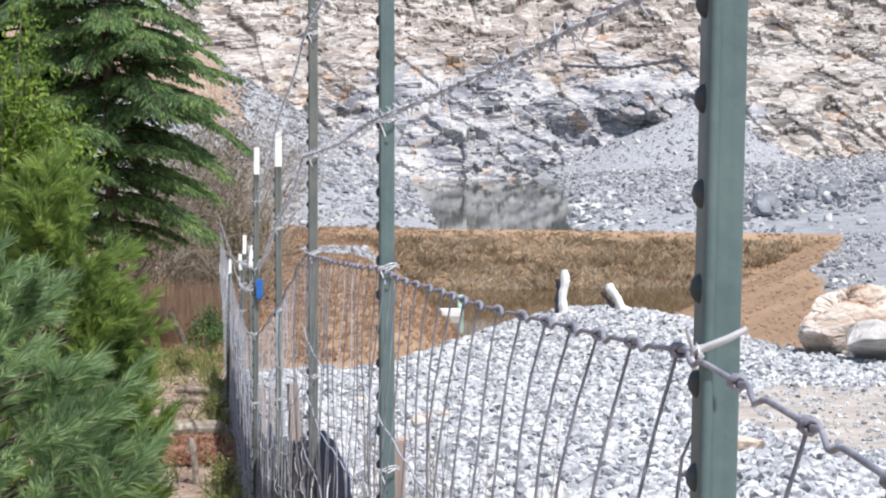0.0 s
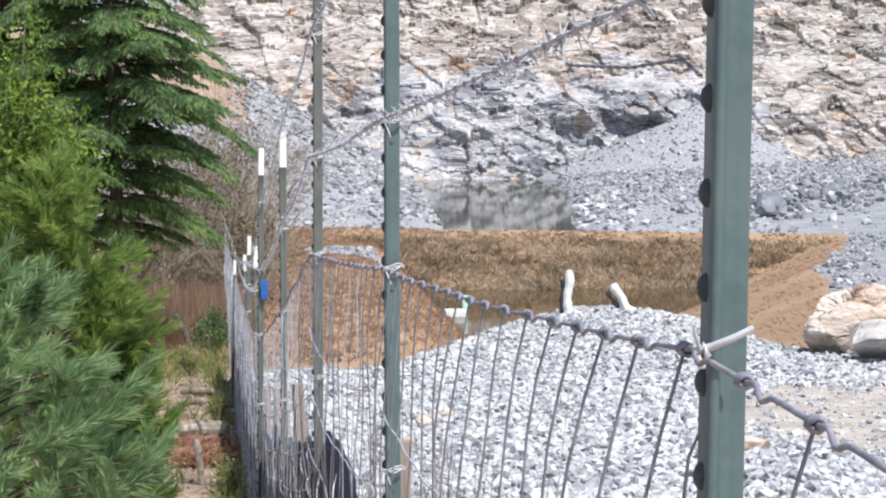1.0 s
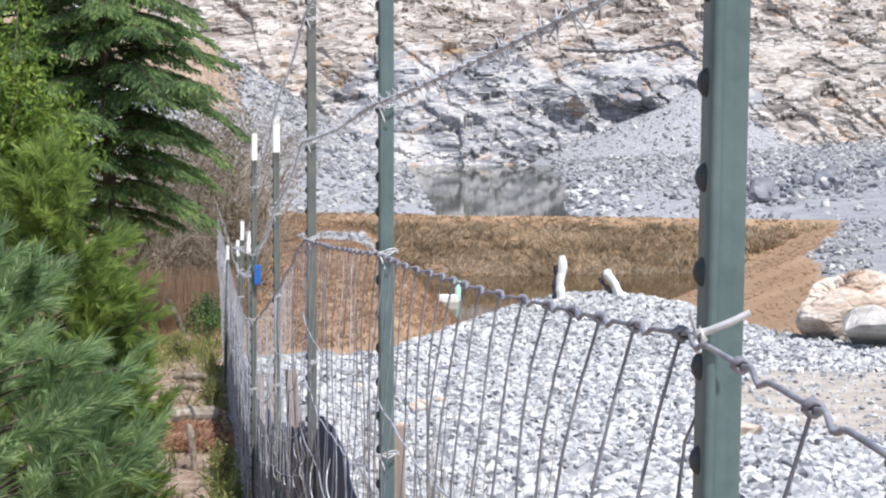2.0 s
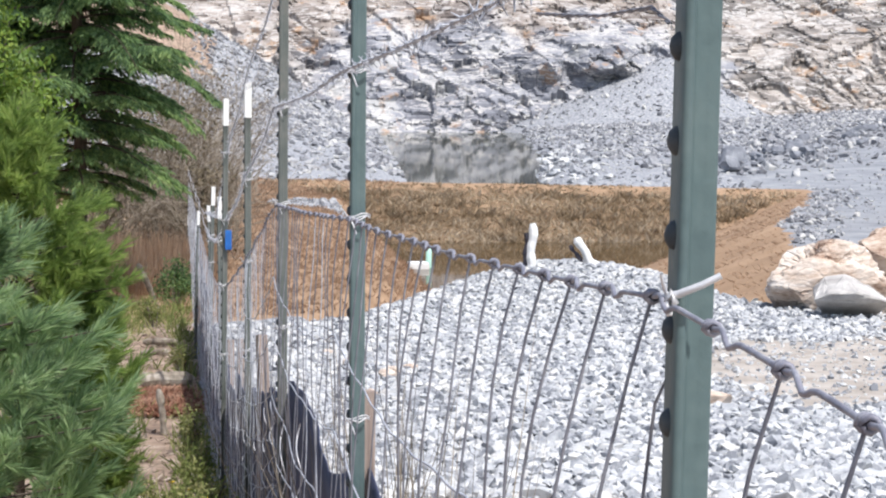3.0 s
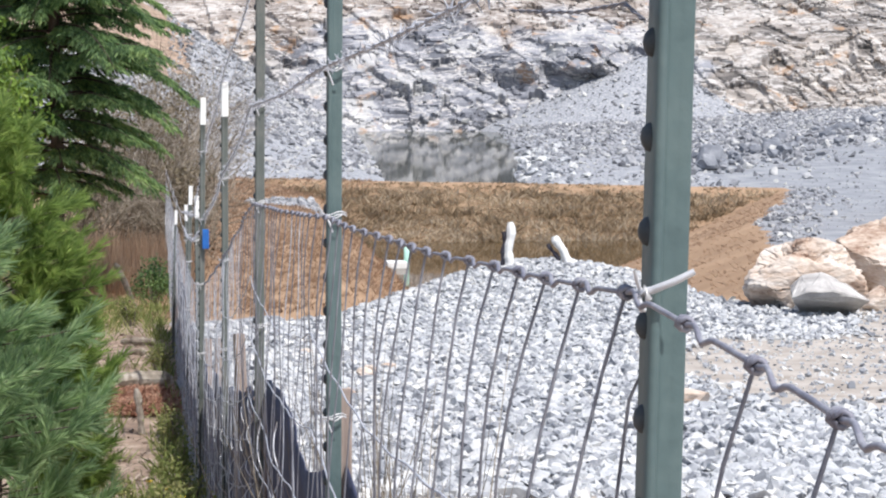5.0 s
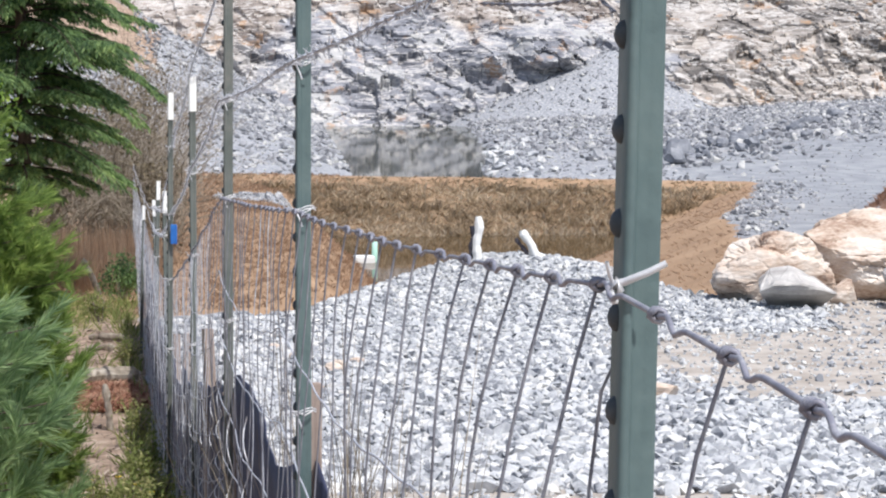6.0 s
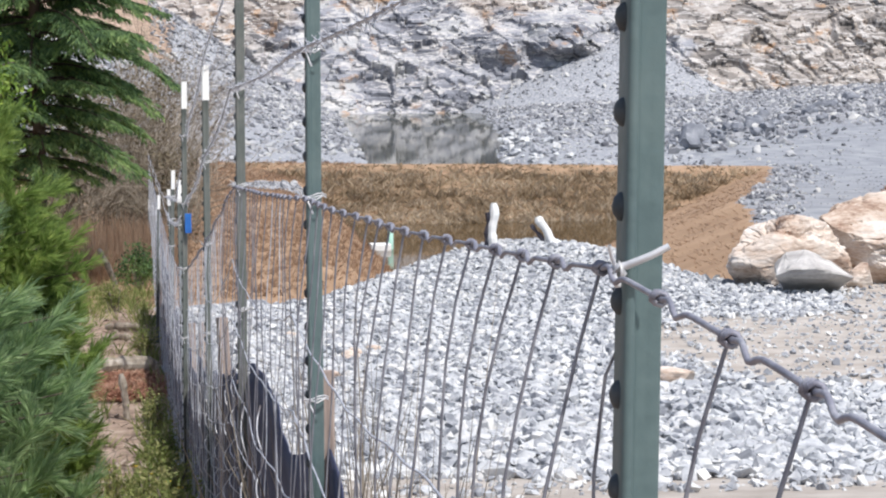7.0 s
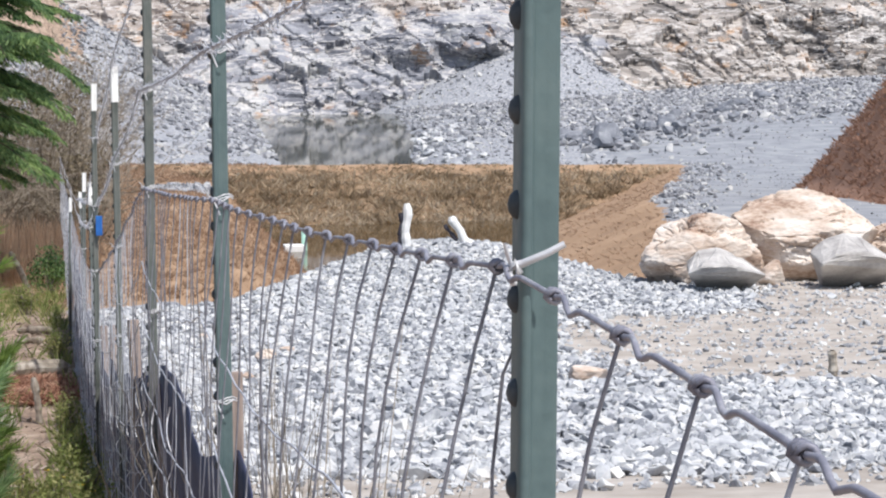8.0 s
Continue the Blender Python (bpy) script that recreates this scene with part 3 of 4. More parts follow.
for _ in range(800):
    y = rng.uniform(36, 78)
    x = float(right_crest(np.array(y))) + abs(rng.normal(0, 0.55)) + 0.1
    s = 0.05 + 0.16 * rng.random() ** 2
    v, f = SHAPES[int(rng.integers(14))]
    pile.add(turned(v * s, rng.uniform(0, 6.28), rng.normal(0, 0.5), rng.normal(0, 0.5)) + (x, y, float(height(x, y)) + s * 0.12), f)
for _ in range(1800):
    f = rng.random()
    x, y = 16.5 + f * 27 + rng.normal(0, 1.6), 84 + f * 66 + rng.normal(0, 3.0)
    s = 0.12 + 0.45 * rng.random() ** 2.2
    v, f = SHAPES[int(rng.integers(14))]
    pile.add(turned(v * s, rng.uniform(0, 6.28), rng.normal(0, 0.5), rng.normal(0, 0.5)) + (x, y, float(height(x, y)) + s * 0.15), f)
for _ in range(2600):
    x, y = rng.uniform(2.1, 5.4), rng.uniform(54, 61)
    if not gravel_ramp(x, y):
        continue
    s = 0.06 + 0.1 * rng.random() ** 2
    v, f = SHAPES[int(rng.integers(14))]
    pile.add(turned(v * s, rng.uniform(0, 6.28), rng.normal(0, 0.5), rng.normal(0, 0.5)) + (x, y, float(height(x, y)) + s * 0.12), f)
for _ in range(2500):
    y = rng.uniform(40, 96)
    x = rng.uniform(0.2 * y, 0.33 * y)
    s = 0.025 + 0.06 * rng.random() ** 2
    if x > float(right_crest(np.array(min(y, 72.0)))):
        v, f = SHAPES[int(rng.integers(14))]
        pile.add(turned(v * s, rng.uniform(0, 6.28), rng.normal(0, 0.5), rng.normal(0, 0.5)) + (x, y, float(height(x, y)) + s * 0.12), f)
shore = Pile()
for _ in range(190):
    y = rng.uniform(80, 114)
    x = np.interp(y, [80, 87, 110, 169], [11.4, 11.9, 15.3, 22.0]) + rng.normal(0.45, 0.5)
    s = 0.14 + 0.34 * rng.random() ** 2
    v, f = SHAPES[int(rng.integers(14))]
    shore.add(turned(v * s, rng.uniform(0, 6.28), rng.normal(0, 0.4), rng.normal(0, 0.4)) + (x, y, float(height(x, y)) + s * 0.2), f)
tagged(put("shore_stones", shore.mesh("shore_stones", M_STONE), ground), "pale stones on the pool shore", kind="stuff")
tagged(put("rubble", pile.mesh("rubble", M_TALUS), ground), "blue-grey quarry rubble", kind="stuff")

tan_pile, grey_pile = Pile(), Pile()
for _ in range(7000):
    iu, iv = int(rng.integers(60, len(fu) - 60)), int(rng.integers(0, len(fv) - 30))
    if rng.random() > 0.15 + patch[iv, iu]:
        continue
    s = 0.12 + 0.5 * rng.random() ** 3
    v, f = SHAPES[int(rng.integers(14))]
    (tan_pile if weathered[iv, iu] > 0.5 or brown[iv, iu] > 0.6 else grey_pile).add(turned(v * s * (1.5, 1, 1), rng.normal(0, 0.6), rng.normal(0, 0.5), rng.normal(0.5, 0.4)) + (U[iv, iu], Y[iv, iu], V[iv, iu]), f)
tagged(put("fragments", tan_pile.mesh("fragments", M_TANROCK), quarry_face), "loose tan rock fragments", kind="stuff")
tagged(put("fragments", grey_pile.mesh("fragments", M_TALUS), quarry_face), "loose blue-grey rock fragments", kind="stuff")


def boulder(name, x, y, sx, sy, sz, turn, seed, material, label, sink=0.15, tilt=0.0, detail=4, rough=0.18, lift=0.0):
    bm = bmesh.new()
    bmesh.ops.create_icosphere(bm, subdivisions=detail, radius=0.5)
    off = Vector((seed * 7.3, seed * 3.1, seed * 1.7))
    cut = random.Random(seed)
    planes = [(Vector((cut.gauss(0, 1), cut.gauss(0, 1), cut.gauss(0, 0.8))).normalized(), cut.uniform(0.30, 0.44)) for _ in range(13)]
    for v in bm.verts:
        n = v.co.normalized()
        d = 1 + rough * noise.noise(n * 1.3 + off) * 2 + rough * 0.8 * (noise.voronoi(n * 2.2 + off)[0][0] - 0.35) + rough * 0.3 * noise.noise(n * 5 + off) + rough * 0.2 * noise.noise(n * 13 + off)
        d -= 0.07 * max(0.0, 1 - abs(noise.noise(n * 2.1 + off * 2)) * 14) + 0.035 * max(0.0, 1 - abs(noise.noise(n * 4.7 + off * 3)) * 12)
        q = n * 0.5 * d
        for w, o in planes:
            over = q.dot(w) - o
            if over > 0:
                q = q - w * over * 0.85
        v.co = (q.x * sx, q.y * sy, q.z * sz)
    ob = part(name, bm, material)
    ob.matrix_basis = pose(x, y, float(height(x, y)) + sz * (0.5 - sink) + lift, tilt, 0, turn)
    return tagged(ob, label, "boulder", "boulders by the basin")


boulder("boulder", 7.1, 29.3, 1.35, 1.1, 0.86, 10, 1, M_BOULDER, "large rounded tan boulder on crushed stone", detail=6, rough=0.2)
boulder("boulder", 8.35, 29.9, 1.95, 1.3, 1.04, -8, 2, M_BOULDER, "largest pale tan boulder with weathered cracks", detail=6, rough=0.2)
boulder("boulder", 9.95, 30.0, 1.8, 1.2, 0.9, 25, 3, M_BOULDER, "tan boulder beside the largest boulder", detail=6, rough=0.2)


def slab(x, y, wide, peak, turn, seed, label):
    """A wedge of rock: a pale sloping top with a lip, and an undercut front below it."""
    r = random.Random(seed)
    bm = bmesh.new()
    for i in range(7):
        f = i / 6
        arch = math.sin(math.pi * (0.12 + 0.76 * f))
        bm.verts.new(((f - 0.5) * wide, -0.42 - 0.1 * arch + r.uniform(-0.03, 0.03), 0.02 + peak * 0.78 * (1 - 0.35 * f) * arch ** 0.7 * r.uniform(0.9, 1.05)))
        bm.verts.new(((f - 0.47) * wide * 0.8, 0.18 + r.uniform(-0.03, 0.05), 0.06 + peak * (1 - 0.3 * f) * arch ** 0.8 * r.uniform(0.9, 1.1)))
        bm.verts.new(((f - 0.5) * wide * 0.62 + 0.05, 0.12, -0.08))
    bmesh.ops.convex_hull(bm, input=bm.verts[:])
    for v in [v for v in bm.verts if not v.link_faces]:
        bm.verts.remove(v)
    bmesh.ops.bevel(bm, geom=bm.edges[:], offset=0.012, segments=1, affect="EDGES")
    bmesh.ops.triangulate(bm, faces=bm.faces[:])
    bmesh.ops.subdivide_edges(bm, edges=[e for e in bm.edges if e.calc_length() > 0.1], cuts=2)
    for v in bm.verts:
        v.co += Vector((noise.noise(v.co * 7 + Vector((seed, 0, 0))), noise.noise(v.co * 7 + Vector((0, seed, 0))), noise.noise(v.co * 9 + Vector((0, 0, seed))))) * 0.022
    ob = part("boulder", bm, M_SLAB)
    ob.matrix_basis = pose(x, y, float(height(x, y)) + 0.06, 0, 0, turn)
    return tagged(ob, label, "boulder", "boulders by the basin")


slab(7.02, 28.4, 0.82, 0.36, -4, 4, "grey slab with a dark overhanging side")
slab(8.5, 28.7, 0.98, 0.52, 6, 5, "pale grey peaked slab with a shaded front")
boulder("boulder", 7.72, 28.9, 0.32, 0.3, 0.32, 0, 6, M_BOULDER, "small tan rock between boulders")
boulder("boulder", 17.8, 87, 1.1, 0.9, 0.75, 30, 7, M_DARKROCK, "dark blue-grey block on the quarry floor")
for i in range(90):
    f = rng.random() ** 1.5
    d = 0.2 + 0.5 * rng.random() ** 2
    boulder("boulder", 17 + f * 25 + rng.normal(0, 0.7), 86 + f * 64 + rng.normal(0, 1.6), d * 1.3, d, d * 0.8, rng.uniform(0, 360), 10 + i, M_DARKROCK, "dark blue-grey block in a row along the quarry floor", detail=2, rough=0.4)


# ---- wire fence ----
STEP = 2.83
POST_Y = [1.572 + STEP * (k - 1) for k in range(14)]
POST_TOP = [2.35, 2.32, 2.3, 2.25, 1.49, 1.417, 0.85, 0.80, 0.55, 0.38, 0.1, -0.02, -0.12, -0.2]
POST_SHIFT = [0, -0.0012, 0, 0, -0.010, -0.028, -0.012, 0.02, 0, 0, 0, 0, 0, 0]
POST_TURN = [0, 1.04, 0.0, 0.1, -0.2, 0.3, -0.8, 1.0, -1.5, 1.2, 0.5, -1, 0, 0.6]
MESH_TOP = [1.316, 1.374, 1.282, 1.18, 0.85, 0.56, 0.36, 0.30, 0.28, 0.27, 0.27, 0.26, 0.26, 0.25]
BARB_LOW = [1.68, 1.585, 1.513, 1.43, 1.144, 0.86, 0.60, 0.48, 0.45, 0.42, 0.4, 0.38, 0.36, 0.35]
BARB_HIGH = [2.05, 1.95, 1.86, 1.746, 1.49, 1.17, 0.74, 0.63, 0.5, 0.47, 0.45, 0.42, 0.4, 0.38]
FENCE_X, WIRE_X = 0.286, 0.277
fence = tagged(new("wire_fence"), "tall wire field fence on green steel posts with barbed wire", "fence")


def post_mesh(z0, z1, phase):
    """A studded T post: a plate with studs towards -x, a stem towards +x, rounded corners."""
    bm = bmesh.new()
    ring = [(-0.0012, -0.0150), (-0.0012, 0.0150), (0.0002, 0.0168), (0.0035, 0.0172), (0.0062, 0.006), (0.010, 0.0036), (0.0205, 0.0030), (0.0226, 0.0022), (0.0232, 0.0), (0.0226, -0.0022),
            (0.0205, -0.0032), (0.0150, -0.0036), (0.010, -0.0046), (0.0066, -0.0080), (0.0050, -0.0150), (0.0035, -0.0172), (0.0002, -0.0168)]
    levels = np.linspace(z0, z1, 12)
    rows = [[bm.verts.new((x + 0.0004 * math.sin(z * 9), y, z)) for x, y in ring] for z in levels]
    for a, b in zip(rows, rows[1:]):
        for i in range(len(ring)):
            j = (i + 1) % len(ring)
            bm.faces.new((a[i], b[i], b[j], a[j]))
    bm.faces.new(rows[-1])
    return bm


def stud_row(z0, z1, phase):
    bm = bmesh.new()
    z = z0 + (phase - z0) % 0.054
    while z < z1 - 0.02:
        m = Matrix.LocRotScale((0.0, 0, z), None, (0.0068, 0.008, 0.009))
        bmesh.ops.create_icosphere(bm, subdivisions=2, radius=1, matrix=m)
        z += 0.054
    return bm


def tie(parent, z, long=False):
    p = Pile()
    a = np.linspace(0, 2 * math.pi * 1.6, 22)
    p.tube(np.stack([0.010 + 0.021 * np.cos(a + 2.6), 0.019 * np.sin(a + 2.6), z + 0.004 * a / 6 + 0.003 * np.sin(3 * a)], 1), 0.001, 5)
    p.tube([(-0.012, -0.008, z), (-0.002, -0.022, z + 0.003), (0.012, -0.026, z - 0.002), (0.024, -0.024, z + 0.005)], 0.0014, 5)
    p.tube([(-0.002, -0.02, z), (0.003, -0.026, z - 0.012), (0.007, -0.028, z - 0.024)], 0.0013, 5)
    p.tube([(-0.006, -0.01, z), (-0.012, -0.012, z + 0.012), (-0.018, -0.016, z + 0.016)], 0.0012, 5)
    put("tie_wire", p.mesh("tie_wire", M_TIE, True), parent, None, "bright twisted tie wire")


stud_ob = part("stud", stud_row(0.0, 0.05, 0.0), M_STUD, smooth=True)
STUD = stud_ob.data
bpy.data.objects.remove(stud_ob)
for k, y in enumerate(POST_Y):
    g = float(base_line(y))
    phase = 1.4637 if k == 1 else 1.43 + 0.013 * k
    post = part("post", post_mesh(g - 0.3, POST_TOP[k], phase), M_POST if k < 3 else M_POST_OLD, fence, "green-grey studded steel T post", smooth=True)
    post.matrix_basis = Matrix.Translation((FENCE_X + POST_SHIFT[k], y, 1.37)) @ Matrix.Rotation(radians(POST_TURN[k]), 4, "Y") @ Matrix.Translation((0, 0, -1.37))
    if k in (1, 2, 3):
        z = g + 0.3 + (phase - g - 0.3) % 0.054
        while z < POST_TOP[k] - 0.14:
            put("stud", STUD, post, Matrix.Translation((0, 0, z)))
            z += 0.054
    else:
        tagged(part("studding", stud_row(g + 0.1, POST_TOP[k] - 0.14, phase), M_STUD, post, "dark studs", smooth=True), kind="stuff")
    tip = post_mesh(POST_TOP[k] - 0.122, POST_TOP[k] + 0.002, phase)
    bmesh.ops.scale(tip, vec=(1.08, 1.08, 1), verts=tip.verts[:])
    part("white_tip", tip, M_WHITE, post, "white painted top")
    if k < 9:
        for z in (MESH_TOP[k], BARB_LOW[k], BARB_HIGH[k], MESH_TOP[k] - 0.32):
            if k != 1 or z > 1.7:
                tie(post, z)

# the long bright clip at the tall near post
p = Pile()
p.tube([(0.2765, 1.560, 1.375), (0.283, 1.548, 1.3775), (0.296, 1.545, 1.383), (0.3065, 1.543, 1.3885)], [0.0026, 0.0024, 0.0022, 0.002], 7)
p.tube([(0.278, 1.556, 1.376), (0.275, 1.552, 1.383), (0.2735, 1.55, 1.389)], 0.0013, 6)
p.tube([(0.2785, 1.55, 1.366), (0.2752, 1.548, 1.372), (0.2785, 1.546, 1.379), (0.2815, 1.549, 1.373), (0.2785, 1.552, 1.366)], 0.0022, 7)
put("tie_wire", p.mesh("tie_wire", M_TIE, True), fence, None, "long bright wire clip")


def along(y, table):
    return np.interp(y, POST_Y, table)


SPACING = 0.1625
STAY_Y = [0.615 + SPACING * i for i in range(int((POST_Y[-1] - 0.615) / SPACING))]


def lean(y, depth):
    """How far the netting bellies towards -x below its top wire."""
    slope = 0.34 * math.exp(-max(0, y - 1.6) / 2.2) + 0.03
    return -slope * 0.16 * (1 - np.exp(-depth / 0.16)) + 0.004 * np.sin(depth * 14 + y * 5) * np.minimum(1, depth * 8)


def sagging(y):
    f = ((y - POST_Y[0]) / STEP) % 1.0
    return 4 * f * (1 - f)


# top wire with its tension crimps
ys = np.arange(-1.2, POST_Y[-1], 0.008)
cr = ((ys - 0.615) / SPACING) % 1.0
crimp = -0.0042 * np.exp(-((cr - 0.68) / 0.06) ** 2) + 0.0022 * np.exp(-((cr - 0.84) / 0.07) ** 2)
zz = along(ys, MESH_TOP) - 0.012 * sagging(ys) * np.clip((9 - ys) / 9, 0.2, 1) + crimp * np.clip((14 - ys) / 10, 0, 1)
xx = WIRE_X + 0.003 * np.sin(ys * 6.3) - 0.002 * np.exp(-((cr - 0.70) / 0.1) ** 2)
p = Pile()
p.tube(np.stack([xx, ys, zz], 1), 0.0017, 6)
put("top_wire", p.mesh("top_wire", M_WIRE, True), fence, None, "thick grey top wire with crimps")
top_at = lambda y: (float(np.interp(y, ys, xx)), float(np.interp(y, ys, zz)))
for r, drop in enumerate((0.185, 0.34, 0.48, 0.61, 0.73, 0.85, 0.98, 1.12)):
    yw = np.arange(-1.2, POST_Y[-1], 0.05)
    z = along(yw, MESH_TOP) - drop - (0.06 if r == 0 else 0.02 + 0.03 * math.sin(r * 2.1) ** 2) * sagging(yw) * np.clip((yw - 1) / 3, 0.1, 1) + 0.002 * np.sin(yw * 17 + r)
    x = np.array([WIRE_X + lean(v, drop) for v in yw]) + 0.003 * np.sin(yw * 5 + r)
    p = Pile()
    p.tube(np.stack([x, yw, z], 1), 0.0014, 5)
    put("line_wire", p.mesh("line_wire", M_ZINC, True), fence)
sr = random.Random(5)
for y in STAY_Y:
    x0, z0 = top_at(y)
    n = 26 if y < 9 else 10
    d = np.linspace(0, 1.17, n)
    a, b = sr.uniform(-0.02, 0.02), sr.uniform(0, 6)
    pts = np.stack([x0 + lean(y, d) + a * 0.4 * np.sin(d * 5 + b) * np.minimum(1, d * 4), y + a * np.sin(d * 6 + b) * np.minimum(1, d * 4) + 0.05 * d * math.sin(b), z0 - d], 1)
    if abs(y - 1.4275) < 0.02:
        pts = np.array([(0.300, 1.597, z0 - 0.012), (0.299, 1.61, z0 - 0.024), (0.294, 1.616, z0 - 0.036), (0.283, 1.62, z0 - 0.062), (0.276, 1.62, z0 - 0.12), (0.272, 1.62, z0 - 0.3), (0.272, 1.60, z0 - 1.1)])
    p = Pile()
    p.tube(pts, 0.0012 if y < 4.5 else 0.0011, 5)
    if y < 14:
        t = np.linspace(0, 2 * math.pi * 3.2, 26)
        knot = Pile()
        knot.tube(np.stack([x0 + 0.0034 * np.cos(t), y - 0.008 + 0.016 * t / t[-1], z0 + 0.0034 * np.sin(t)], 1), 0.0016, 5)
        put("wire_knot", knot.mesh("wire_knot", M_WIRE, True), fence)
    put("stay_wire", p.mesh("stay_wire", M_RUST if sr.random() < 0.85 and y < 8 else M_ZINC, True), fence)



def barbed(table, label, seed):
    r = random.Random(seed)
    p = Pile()
    y = np.arange(-1.2, POST_Y[-1], 0.008)
    z = along(y, table) - 0.006 * sagging(y) * np.clip((y - 3) / 3, 0, 1)
    x = WIRE_X + 0.004 * np.sin(y * 2.3 + seed)
    for s in (0, math.pi):
        a = y * 2 * math.pi / 0.055 + s
        p.tube(np.stack([x + 0.0016 * np.cos(a), y, z + 0.0016 * np.sin(a)], 1), 0.0014, 4)
    for yb in np.arange(-1.0, 20, 0.105):
        xb, zb = float(np.interp(yb, y, x)), float(np.interp(yb, y, z))
        for s in (0, 1):
            a = r.uniform(0, 6.28)
            w = np.array([math.cos(a), r.uniform(-0.5, 0.5), math.sin(a)]) * 0.014
            c = np.array([xb, yb + 0.005 * s, zb])
            p.tube([c - w, c - w * 0.4, c + w * 0.4, c + w], [0.0005, 0.0011, 0.0011, 0.0005], 4)
        t = np.linspace(0, 12.5, 14)
        p.tube(np.stack([xb + 0.0035 * np.cos(t), yb - 0.004 + 0.010 * t / 12.5, zb + 0.0035 * np.sin(t)], 1), 0.0011, 4)
    put("barbed_wire", p.mesh("barbed_wire", M_ZINC, True), fence, None, label)


barbed(BARB_LOW, "lower strand of weathered barbed wire", 1)
barbed(BARB_HIGH, "upper strand of weathered barbed wire", 2)
# a loose strand end beside the near post
p = Pile()
for s in (0, math.pi):
    t = np.linspace(0, 1, 60)
    cx = 0.277 + 0 * t
    cy = np.interp(t, [0, 0.15, 0.5, 0.75, 1], [1.55, 1.61, 1.80, 1.955, 2.12])
    cz = np.interp(t, [0, 0.15, 0.5, 0.75, 1], [1.530, 1.5405, 1.540, 1.544, 1.549])
    a = t * 50 + s
    p.tube(np.stack([cx + 0.0008 * np.cos(a), cy, cz + 0.0008 * np.sin(a)], 1), 0.0008, 4)
put("barbed_wire", p.mesh("barbed_wire", M_RUST, True), fence, None, "loose dark strand end")
# curled loose wire ends hanging in the netting
lr = random.Random(19)
for y in (3.9, 4.6, 5.6, 6.4, 7.0, 7.5, 8.3, 9.4, 10.4):
    z0 = float(along(y, MESH_TOP)) - lr.uniform(0.35, 0.6)
    t = np.linspace(0, 1, 34)
    a = t * lr.uniform(16, 30) + lr.uniform(0, 6)
    p = Pile()
    p.tube(np.stack([0.262 + 0.010 * np.cos(a) * (0.4 + t), y + 0.03 * np.sin(a) + 0.12 * t * lr.uniform(-1, 1), z0 - t * lr.uniform(0.3, 0.55)], 1), 0.0014, 4)
    put("loose_wire", p.mesh("loose_wire", M_TIE, True), fence, None, "curled bright loose wire end")
# blue tape on one post
bm = box_bm((FENCE_X - 0.020, POST_Y[5] - 0.034, 0.725), (FENCE_X + 0.010, POST_Y[5] - 0.024, 0.815), 0.003)
part("tape", bm, M_BLUE, fence, "blue marking tape")

# ---- silt fence ----
silt = tagged(new("silt_fence"), "sagging black silt fence fabric on wooden stakes", "silt fence")
sy = np.arange(2.2, 27, 0.08)
sv = np.linspace(0, 1, 10)
SY, SV = np.meshgrid(sy, sv)
stakes = [1.9, 4.45, 7.4, 9.6, 12.7, 15.2, 18.1, 21.2, 24.4]
sag = np.interp(SY, stakes, np.arange(len(stakes))) % 1.0
SZ = base_line(SY) - 0.05 + SV * (0.82 - 0.06 * 4 * sag * (1 - sag) + 0.03 * np.sin(SY * 3.1))
SX = 0.322 + 0.005 * np.sin(SY * 4.3) * SV + 0.003 * np.sin(SY * 13 + SV * 3) + 0.008 * 4 * sag * (1 - sag) * np.sin(SV * 3.1)
i0 = np.arange(SY.size).reshape(SY.shape)
front = np.stack([SX, SY, SZ], -1).reshape(-1, 3)
q = np.stack([i0[:-1, :-1], i0[:-1, 1:], i0[1:, 1:], i0[1:, :-1]], -1).reshape(-1, 4)
n0 = len(front)
e1, e2 = i0[-1, :-1], i0[-1, 1:]
rim = np.stack([e1, e2, e2 + n0, e1 + n0], -1)
fab = tri_mesh("fabric", np.concatenate([front, front + (0.003, 0, 0)]), np.concatenate([q, q[:, ::-1] + n0, rim]), M_FABRIC, True)
put("fabric", fab, silt, None, "slack black woven fabric")
for y, h, w in zip(stakes, (0.9, 0.92, 0.7, 0.93, 0.95, 0.9, 0.95, 0.9, 0.85), (0.028, 0.028, 0.034, 0.038, 0.036, 0.04, 0.036, 0.04, 0.04)):
    g = float(base_line(y))
    bm = box_bm((-w / 2, -w / 2, -0.25), (w / 2, w / 2, h), 0.004)
    bmesh.ops.subdivide_edges(bm, edges=[e for e in bm.edges if abs(e.verts[0].co.z - e.verts[1].co.z) > 0.3], cuts=5)
    for v in bm.verts:
        v.co += Vector((noise.noise(v.co * 9 + Vector((y, 0, 0))), noise.noise(v.co * 9 + Vector((0, y, 3))), 0.4 * noise.noise(v.co * 40))) * 0.008
    st = part("stake", bm, M_WOOD, silt, "weathered square wooden stake")
    st.matrix_basis = pose(0.338 if y > 8 else 0.306 if y > 5 else 0.318, y + (0 if y > 5 else 0.05), g, sr.uniform(-1, 1), sr.uniform(-1, 1), sr.uniform(0, 20))


